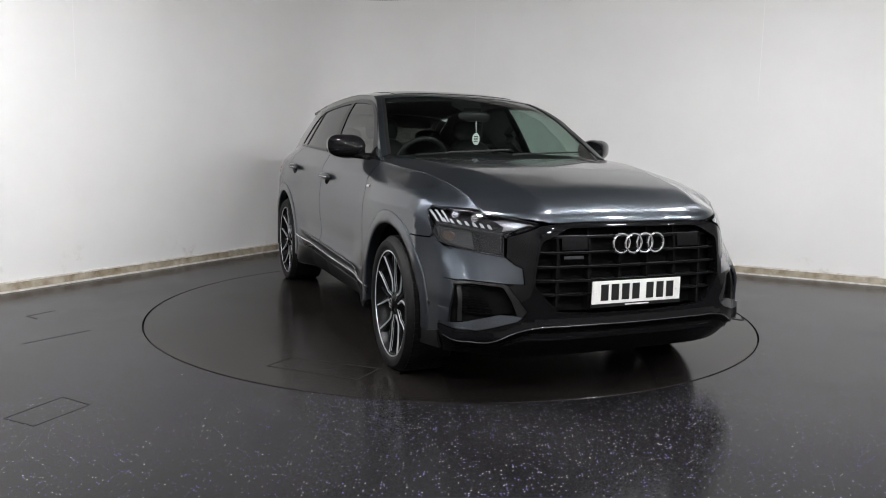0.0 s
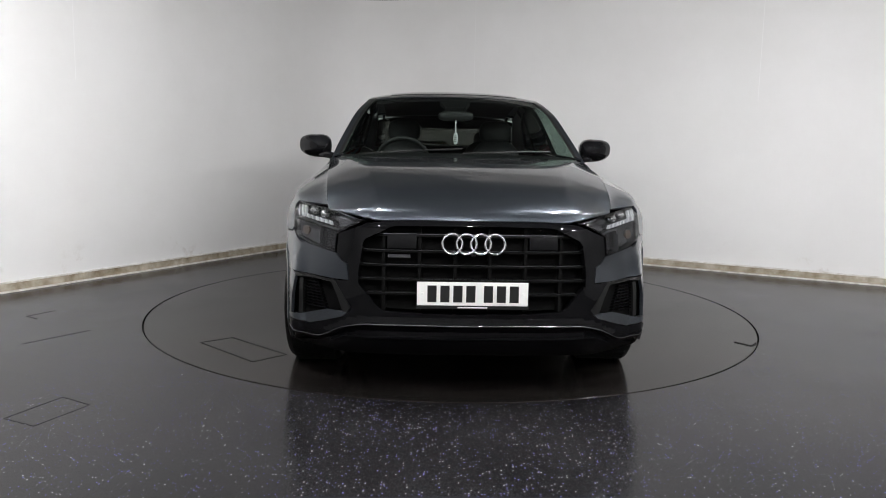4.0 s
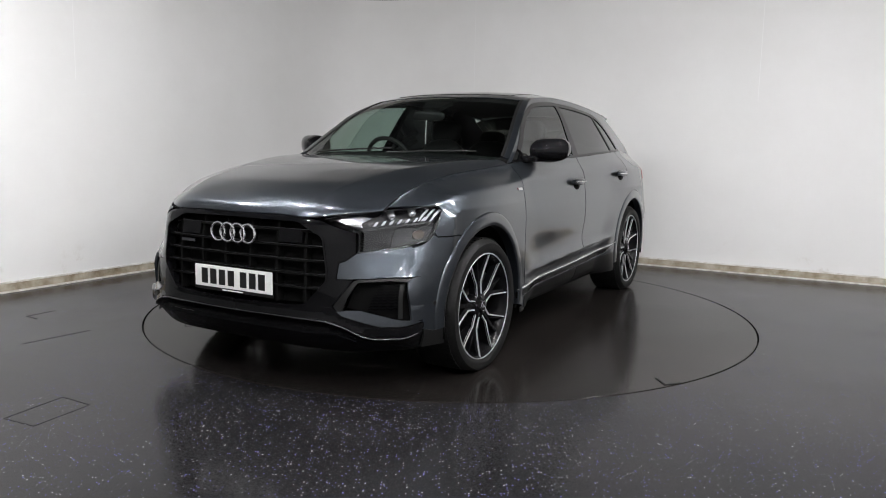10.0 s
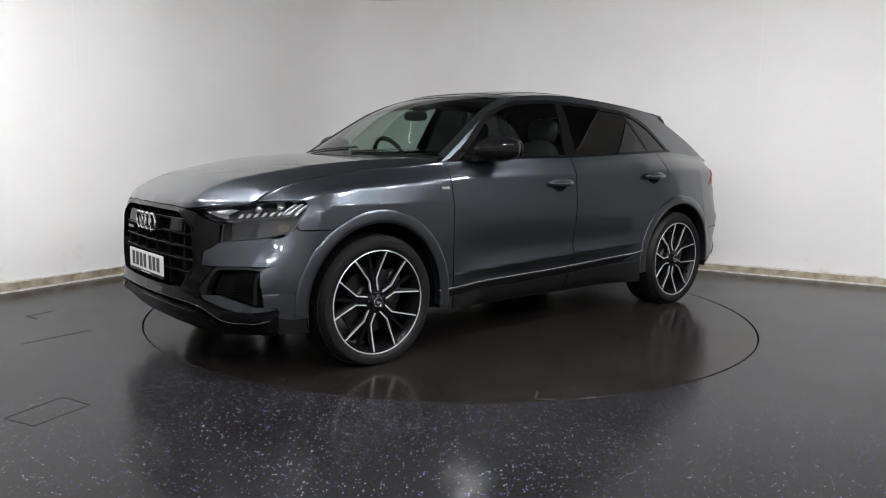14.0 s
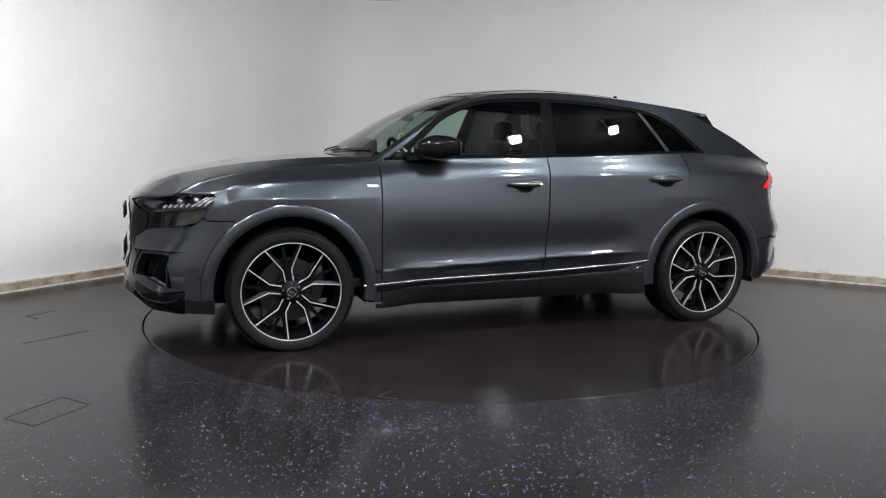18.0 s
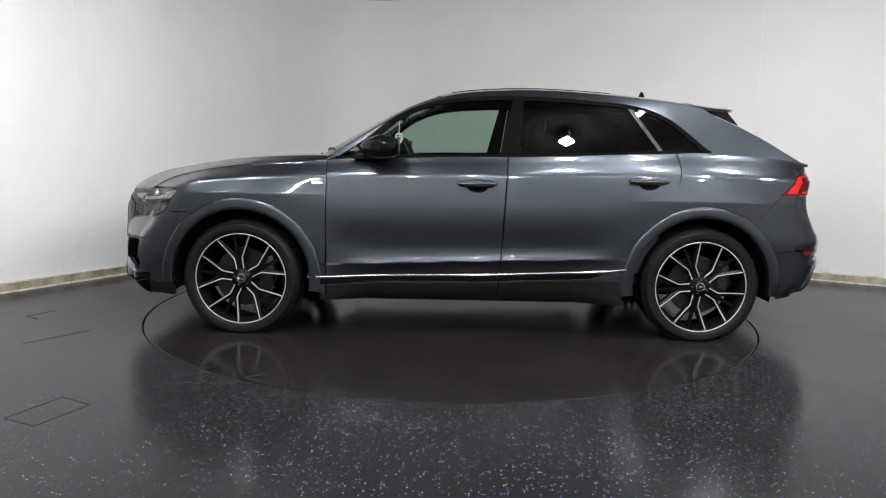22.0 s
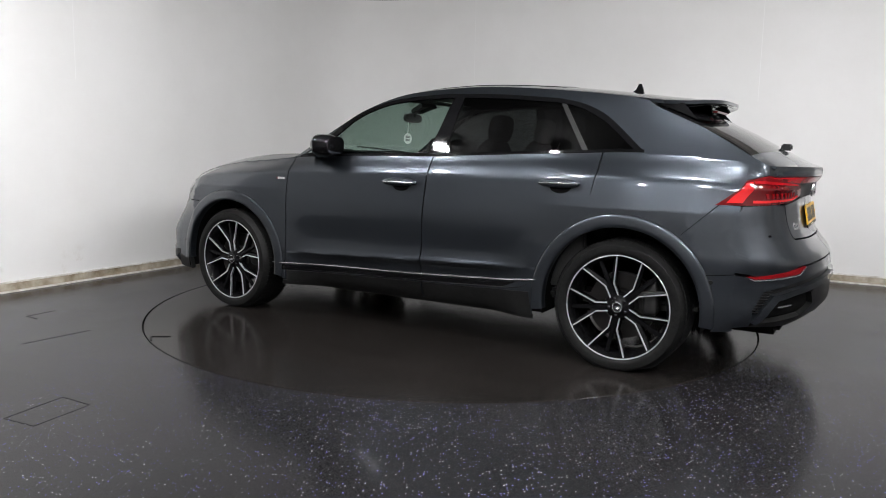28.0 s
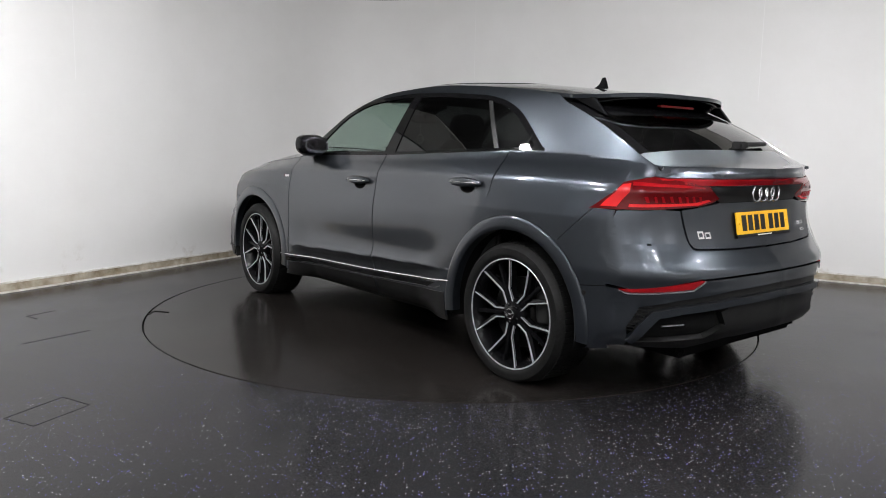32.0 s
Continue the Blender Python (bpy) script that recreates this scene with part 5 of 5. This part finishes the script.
def make_wheel():
    """A wheel about the y axis, its outer face towards +y at y = 0."""
    root = new("wheel")
    root.parent = CAR
    bm = bmesh.new()
    R, r = TYRE_R, 0.296
    prof = [(r, -0.262), (r + 0.02, -0.275), (r + 0.055, -0.280), (R - 0.012, -0.265), (R, -0.235), (R, -0.05), (R - 0.006, -0.028), (R - 0.018, -0.010), (r + 0.055, 0.004), (r + 0.028, 0.006), (r + 0.010, 0.000), (r, -0.010)]
    lathe(bm, prof, 96, True)
    settle(bm)
    tyre = part("tyre", bm, RUBBER, root)
    # tread blocks
    bm = bmesh.new()
    for k in range(72):
        for y0, y1, turn in ((-0.255, -0.20, 0), (-0.19, -0.15, 1), (-0.14, -0.10, 0), (-0.09, -0.03, 1)):
            a = 2 * math.pi * (k + 0.5 * turn) / 72
            box(bm, -0.012, 0.012, y0, y1, R - 0.004, R + 0.0012, 0, Matrix.Rotation(a, 4, "Y"))
    settle(bm)
    part("tread", bm, RUBBER, tyre, smooth=False)
    bm = bmesh.new()
    lathe(bm, [(r + 0.001, -0.014), (r + 0.002, -0.006), (r - 0.001, -0.004), (r - 0.004, -0.005), (r - 0.006, -0.014)], 96, True)
    part("rim_edge", bm, MACHINED, root, "bright machined rim edge")
    bm = bmesh.new()
    lathe(bm, [(r - 0.002, -0.004), (r - 0.012, -0.02), (r - 0.03, -0.05), (r - 0.04, -0.12), (r - 0.03, -0.24), (r, -0.262), (r - 0.002, -0.262)], 96)
    part("rim_barrel", bm, RIM_BLACK, root)

    def put(rr, deg, y):
        return Vector((rr * math.cos(radians(deg)), y, rr * math.sin(radians(deg))))

    def face_y(rr):
        return -0.012 - 0.020 * (1 - rr / r) - 0.010 * math.sin(math.pi * rr / r)
    for k in range(5):
        for s in (-1, 1):
            # machined arm: apex near the hub, bend, rim
            mid = 72 * k
            line = [(0.043, mid + s * 3), (0.134, mid + s * 25), (0.2905, mid + s * 14.3)]
            pts = [(rr, dg) for rr, dg in line]
            flat = [put(rr, dg, 0) for rr, dg in pts]
            dense = []
            for a, b in zip(flat[:-1], flat[1:]):
                dense += [a.lerp(b, t) for t in (0, 0.25, 0.5, 0.75)]
            dense.append(flat[-1])
            bm = bmesh.new()
            bk = bmesh.new()
            prev = None
            prevk = None
            for i, p in enumerate(dense):
                t = (dense[min(i + 1, len(dense) - 1)] - dense[max(i - 1, 0)]).normalized()
                w = Vector((-t.z, 0, t.x))
                rr = p.length
                y = face_y(rr)
                half = 0.0029
                outw = 0.024 - 0.010 * rr / r
                grow = w * s
                ring = [bm.verts.new(p + w * half + Vector((0, y, 0))), bm.verts.new(p - w * half + Vector((0, y, 0))), bm.verts.new(p - w * (half + 0.001) + Vector((0, y - 0.012, 0))), bm.verts.new(p + w * (half + 0.001) + Vector((0, y - 0.012, 0)))]
                ringk = [bk.verts.new(p - grow * (half + 0.0005) + Vector((0, y - 0.004, 0))), bk.verts.new(p + grow * (half + outw) + Vector((0, y - 0.014, 0))), bk.verts.new(p + grow * (half + outw) + Vector((0, y - 0.05, 0))), bk.verts.new(p - grow * (half + 0.003) + Vector((0, y - 0.05, 0)))]
                if prev:
                    for q, qq, b in ((prev, ring, bm), (prevk, ringk, bk)):
                        for j in range(4):
                            b.faces.new((q[j], q[(j + 1) % 4], qq[(j + 1) % 4], qq[j]))
                else:
                    bm.faces.new(ring), bk.faces.new(ringk)
                prev, prevk = ring, ringk
            bm.faces.new(prev), bk.faces.new(prevk)
            spoke = part("spoke", bk, RIM_BLACK, root)
            part("spoke_face", bm, MACHINED, spoke, "bright machined spoke edge")
        # dark rib between two pairs of arms
        bm = bmesh.new()
        box(bm, 0.05, r - 0.01, -0.060, -0.035, -0.011, 0.011, 0.004, Matrix.Rotation(radians(-(72 * k + 36)), 4, "Y"))
        part("rib", bm, RIM_BLACK, root)
    bm = bmesh.new()
    lathe(bm, [(0.001, -0.018), (0.030, -0.018), (0.034, -0.022), (0.050, -0.030), (0.066, -0.034), (0.078, -0.05), (0.08, -0.10)], 40)
    hub = part("hub", bm, RIM_BLACK, root)
    bm = bmesh.new()
    lathe(bm, [(0.001, -0.0135), (0.024, -0.0135), (0.027, -0.016), (0.027, -0.02)], 32)
    part("hub_cap", bm, GLOSS_BLACK, hub)
    bm = bmesh.new()
    tube(bm, [put(0.0265, a, -0.0135) for a in range(0, 360, 12)], 0.0022, 6, True)
    for j in range(4):
        tube(bm, [Vector(((j - 1.5) * 0.0075 + 0.006 * math.cos(a), -0.012, 0.006 * math.sin(a))) for a in np.linspace(0, 2 * math.pi, 14, endpoint=False)], 0.0012, 5, True)
    part("cap_ring", bm, CHROME, hub)
    for j in range(5):
        bm = bmesh.new()
        a = radians(72 * j + 36)
        lathe(bm, [(0.001, -0.024), (0.009, -0.026), (0.010, -0.036)], 8)
        bmesh.ops.translate(bm, vec=(0.050 * math.cos(a), 0, 0.050 * math.sin(a)), verts=bm.verts)
        part("wheel_bolt", bm, DARK_CHROME, hub)
    bm = bmesh.new()
    lathe(bm, [(0.07, -0.085), (0.09, -0.085), (0.10, -0.098), (0.192, -0.098), (0.192, -0.13), (0.07, -0.13)], 64)
    part("brake_disc", bm, DISC_STEEL, root, "bare steel brake disc")
    return root


def place_wheels():
    first = make_wheel()
    for sx in (1, -1):
        for sd in (1, -1):
            # the pair of arms lie turned as the wheels stand
            rot = Matrix.Rotation(radians(-TURNS[sx]), 4, "Y")
            flip = Matrix.Identity(4) if sd > 0 else Matrix.Rotation(math.pi, 4, "Z")
            m = Matrix.Translation(Vector((sx * AXLE, sd * 0.964, AXLE_Z)) + OFFSET) @ Matrix.Rotation(radians(-2.0 if sx > 0 else 0.0), 4, "Z") @ flip @ rot
            if sx > 0 and sd > 0:
                first.matrix_basis = m
            else:
                copy_thing(first, m)
            # caliper on the hub carrier
            bmc = bmesh.new()
            blob(bmc, Vector((sx * AXLE - 0.165, sd * 0.845, HUB_Z + 0.055)) + OFFSET, (0.045, 0.045, 0.10), 4.0)
            part("brake_caliper", bmc, CALIPER, CAR)
            # wheel housing
            bmh = bmesh.new()
            rows = []
            for y in (0.955, 0.60):
                rows.append([bmh.verts.new(Vector((sx * AXLE + 0.462 * math.cos(a), sd * y, HUB_Z + 0.462 * math.sin(a))) + OFFSET) for a in np.linspace(radians(-12), radians(192), 30)])
            for k in range(29):
                bmh.faces.new((rows[0][k], rows[0][k + 1], rows[1][k + 1], rows[1][k]))
            bmh.faces.new(rows[1])
            part("wheel_housing", bmh, CAVITY, CAR)


def make_underbody():
    bm = bmesh.new()
    box(bm, -2.30, 2.20, -0.58, 0.58, 0.235, 0.36, 0.03, Matrix.Translation(OFFSET))
    box(bm, -1.02, 1.02, -0.84, 0.84, 0.245, 0.40, 0.03, Matrix.Translation(OFFSET))
    part("underbody", bm, CAVITY, CAR)
    # inner shell behind the panels
    bm = bmesh.new()
    box(bm, -2.20, -1.05, -0.60, 0.60, 0.36, 1.10, 0.05, Matrix.Translation(OFFSET))
    part("inner_shell", bm, CAVITY, CAR)
    bm = bmesh.new()
    box(bm, 1.03, 2.22, -0.59, 0.59, 0.36, 0.86, 0.05, Matrix.Translation(OFFSET))
    part("inner_shell", bm, CAVITY, CAR)


doors, rdoors = make_flanks()
make_glasshouse()
make_front()
make_rear()
make_mirrors_and_handles(doors, rdoors)
place_wheels()
make_underbody()


# ---- inside the car ----


def make_cabin():
    at = Matrix.Translation(OFFSET)
    bm = bmesh.new()
    box(bm, -1.9, 1.1, -0.80, 0.80, 0.34, 0.40, 0.02, at)
    part("cabin_floor", bm, TRIM_GREY, CAR)
    for sd in (1, -1):
        bm = bmesh.new()
        box(bm, -1.25, 1.02, sd * 0.80 - 0.02, sd * 0.80 + 0.02, 0.42, 1.14, 0.015, at)
        part("door_lining", bm, TRIM_GREY, CAR)
    # dashboard
    bm = bmesh.new()
    prism(bm, [(0.62, 0.62), (0.60, 0.98), (0.66, 1.06), (0.80, 1.115), (1.00, 1.125), (1.03, 0.60)], -0.76, 0.76, lambda u, v, w: Vector((u, w, v)) + OFFSET)
    bmesh.ops.bevel(bm, geom=[e for e in bm.edges], offset=0.012, segments=2, affect="EDGES")
    dash = part("dashboard", bm, TRIM_GREY, CAR)
    bm = bmesh.new()
    box(bm, -0.012, 0.006, -0.15, 0.15, -0.05, 0.05, 0.004, at @ Matrix.Translation((0.595, 0, 0.93)) @ Matrix.Rotation(radians(-12), 4, "Y"))
    part("screen", bm, GLOSS_BLACK, dash)
    bm = bmesh.new()
    blob(bm, Vector((0.68, -0.37, 1.10)) + OFFSET, (0.10, 0.17, 0.04), 3.0)
    part("instrument_hood", bm, TRIM_GREY, dash)
    # steering wheel on the car's right
    c = Vector((0.43, -0.37, 1.125)) + OFFSET
    turn = Matrix.Rotation(radians(-66), 3, "Y")
    bm = bmesh.new()
    tube(bm, [c + turn @ Vector((0.185 * math.cos(a), 0.185 * math.sin(a), 0)) for a in np.linspace(0, 2 * math.pi, 36, endpoint=False)], 0.016, 10, True)
    wheel = part("steering_wheel", bm, LEATHER, CAR)
    bm = bmesh.new()
    blob(bm, c, (0.03, 0.075, 0.06), 3.0)
    part("airbag_cover", bm, TRIM_GREY, wheel)
    for a in (0, 180, 270):
        bm = bmesh.new()
        end = c + turn @ Vector((0.18 * math.sin(radians(a)) if a == 270 else 0, 0.18 * math.cos(radians(a)) if a != 270 else 0, 0))
        tube(bm, [c, end], 0.014, 6)
        part("spoke", bm, TRIM_GREY, wheel)
    # seats
    for x, y, w in ((-0.02, 0.38, 0.26), (-0.02, -0.38, 0.26), (-0.98, 0.40, 0.30), (-0.98, -0.40, 0.30)):
        bm = bmesh.new()
        blob(bm, Vector((x, y, 0.66)) + OFFSET, (0.28, w, 0.12), 3.4)
        seat = part("seat", bm, LEATHER, CAR)
        bm = bmesh.new()
        blob(bm, (0, 0, 0), (0.085, w * 0.95, 0.34), 3.2, lambda p: Vector((p.x, p.y * (1 - 0.18 * max(p.z, 0)), p.z)))
        bmesh.ops.transform(bm, matrix=at @ Matrix.Translation((x - 0.33, y, 0.97)) @ Matrix.Rotation(radians(-16), 4, "Y"), verts=bm.verts)
        part("backrest", bm, LEATHER, seat)
        bm = bmesh.new()
        blob(bm, (0, 0, 0), (0.05, 0.135, 0.095), 3.0)
        bmesh.ops.transform(bm, matrix=at @ Matrix.Translation((x - 0.445, y, 1.365 if x > -0.5 else 1.30)) @ Matrix.Rotation(radians(-10), 4, "Y"), verts=bm.verts)
        part("headrest", bm, LEATHER, seat)
    # headliner and pillars' linings
    o = [(0.20, -0.55), (0.20, 0.55), (-1.45, 0.57), (-1.45, -0.57)]
    panel("headliner", o, lambda x, y: Vector((x, y, roof(x, y) - 0.045)) + OFFSET, HEADLINER, CAR, cell=0.15, thick=0.01, out=(0, 0, -1))
    bm = bmesh.new()
    box(bm, -2.10, -1.30, -0.66, 0.66, 1.06, 1.12, 0.02, at)
    part("parcel_shelf", bm, TRIM_GREY, CAR)
    # rear-view mirror with a tag hung from it
    bm = bmesh.new()
    blob(bm, Vector((0.49, 0.0, 1.455)) + OFFSET, (0.022, 0.125, 0.036), 3.0)
    mirror = part("rear_view_mirror", bm, SATIN_BLACK, CAR)
    bm = bmesh.new()
    tube(bm, [Vector((0.47, 0, 1.50)) + OFFSET, Vector((0.47, 0, 1.455)) + OFFSET], 0.012, 6)
    part("stalk", bm, SATIN_BLACK, mirror)
    bm = bmesh.new()
    tube(bm, [Vector((0.53, 0.0, 1.425)) + OFFSET, Vector((0.535, 0.0, 1.335)) + OFFSET], 0.003, 5)
    cord = part("tag_cord", bm, PLATE_WHITE, CAR, "pale cord of the hanging tag")
    bm = bmesh.new()
    prism(bm, [(0.032 * math.cos(a), 0.042 * math.sin(a)) for a in np.linspace(0, 2 * math.pi, 28, endpoint=False)], -0.002, 0.002, lambda u, v, w: Vector((0.535 + u * 0.906 + w * 0.423, u * 0.423 - w * 0.906, 1.298 + v)) + OFFSET)
    part("hanging_tag", bm, PLATE_WHITE, cord, "oval white tag with dark bars")
    bm = bmesh.new()
    for v in (-0.018, -0.006, 0.006, 0.018):
        prism(bm, [(-0.017, v - 0.003), (0.017, v - 0.003), (0.017, v + 0.003), (-0.017, v + 0.003)], -0.003, 0.003, lambda u, q, w: Vector((0.535 + u * 0.906 + w * 0.423, u * 0.423 - w * 0.906, 1.298 + q)) + OFFSET)
    part("tag_bars", bm, TRIM_GREY, cord)


make_cabin()


# ---- marks on the floor and the turntable ----


def cut_line(name, pts, width, z, parent=None, mat=None, **tags):
    """A narrow joint in the vinyl, laid along the points."""
    bm = bmesh.new()
    rows = []
    for i, p in enumerate(pts):
        a, b = Vector(pts[max(i - 1, 0)]), Vector(pts[min(i + 1, len(pts) - 1)])
        t = (b - a).normalized()
        w = Vector((-t.y, t.x)) * width / 2
        p = Vector(p)
        rows.append([bm.verts.new((q.x, q.y, h)) for q, h in ((p + w, z - 0.003), (p + w, z), (p - w, z), (p - w, z - 0.003))])
    for a, b in zip(rows[:-1], rows[1:]):
        for k in range(4):
            bm.faces.new((a[k], a[(k + 1) % 4], b[(k + 1) % 4], b[k]))
    bm.faces.new(rows[0]), bm.faces.new(rows[-1])
    ob = part(name, bm, mat or SEAM, parent, smooth=False)
    return tagged(ob, **tags)


def make_marks():
    cover = [(-1.98, -2.58), (-1.87, -2.28), (-1.69, -2.38), (-1.80, -2.66)]
    for a, b in zip(cover, cover[1:] + cover[:1]):
        cut_line("trim", [a, b], 0.0026, 0.0015, mat=FLOOR_JOINT, kind="structure", label="dark joint of a cut panel in the vinyl floor", category="floor joint")
    for a, b in (((-2.98, -0.63), (-2.88, -0.43)), ((-2.60, -1.35), (-2.36, -0.98)), ((-2.98, -0.63), (-2.86, -0.70))):
        cut_line("trim", [a, b], 0.006, 0.0015, mat=FLOOR_JOINT, kind="structure", label="dark scuffed joint in the vinyl floor", category="floor joint")
    hatch_line = [(1.150, -1.604), (1.562, -1.195), (1.405, -1.028), (1.02, -1.44), (1.150, -1.604)]
    for a, b in zip(hatch_line[:-1], hatch_line[1:]):
        cut_line("hatch_joint", [a, b], 0.007, 0.0015, TURNTABLE)
    cut_line("vinyl_tear", [(1.01, 1.835), (1.05, 1.866), (1.106, 1.904), (1.07, 1.94), (1.028, 1.971)], 0.012, 0.004, TURNTABLE, label="lifted torn edge of the vinyl")
    # joints between the wall boards
    for way, s in ((LEFT_WAY, 3.9), (RIGHT_WAY, 1.75), (RIGHT_WAY, 4.9)):
        p = CORNER + way * s
        bm = bmesh.new()
        n = Vector((-0.869, 0.494)) if way is LEFT_WAY else Vector((0.458, 0.889))
        for z0, z1 in ((1.75, HIGH - 0.03),):
            q = p - n * 0.0015 if way is RIGHT_WAY else p + Vector((0.869, -0.494)) * 0.0015
            w = way * 0.002
            vs = [bm.verts.new((q.x + k * w.x, q.y + k * w.y, z)) for k, z in ((-1, z0), (1, z0), (1, z1), (-1, z1))]
            bm.faces.new(vs)
            r = bmesh.ops.extrude_face_region(bm, geom=list(bm.faces))
        tagged(part("trim", bm, JOINT_PALE, smooth=False), "faint upright joint between the wall boards", "wall joint", kind="structure")


make_marks()


# ---- motion of the turntable and the car on it ----


def motions():
    rows = []
    for t in range(33):
        turn = -(-22.78 + 5.097 * t - 0.00186 * (t - 16) ** 2) - 90
        rows.append((t, pose(0, 0, 0, 0, 0, turn)))
    walk(CAR, rows)
    walk(TURNTABLE, rows)


motions()
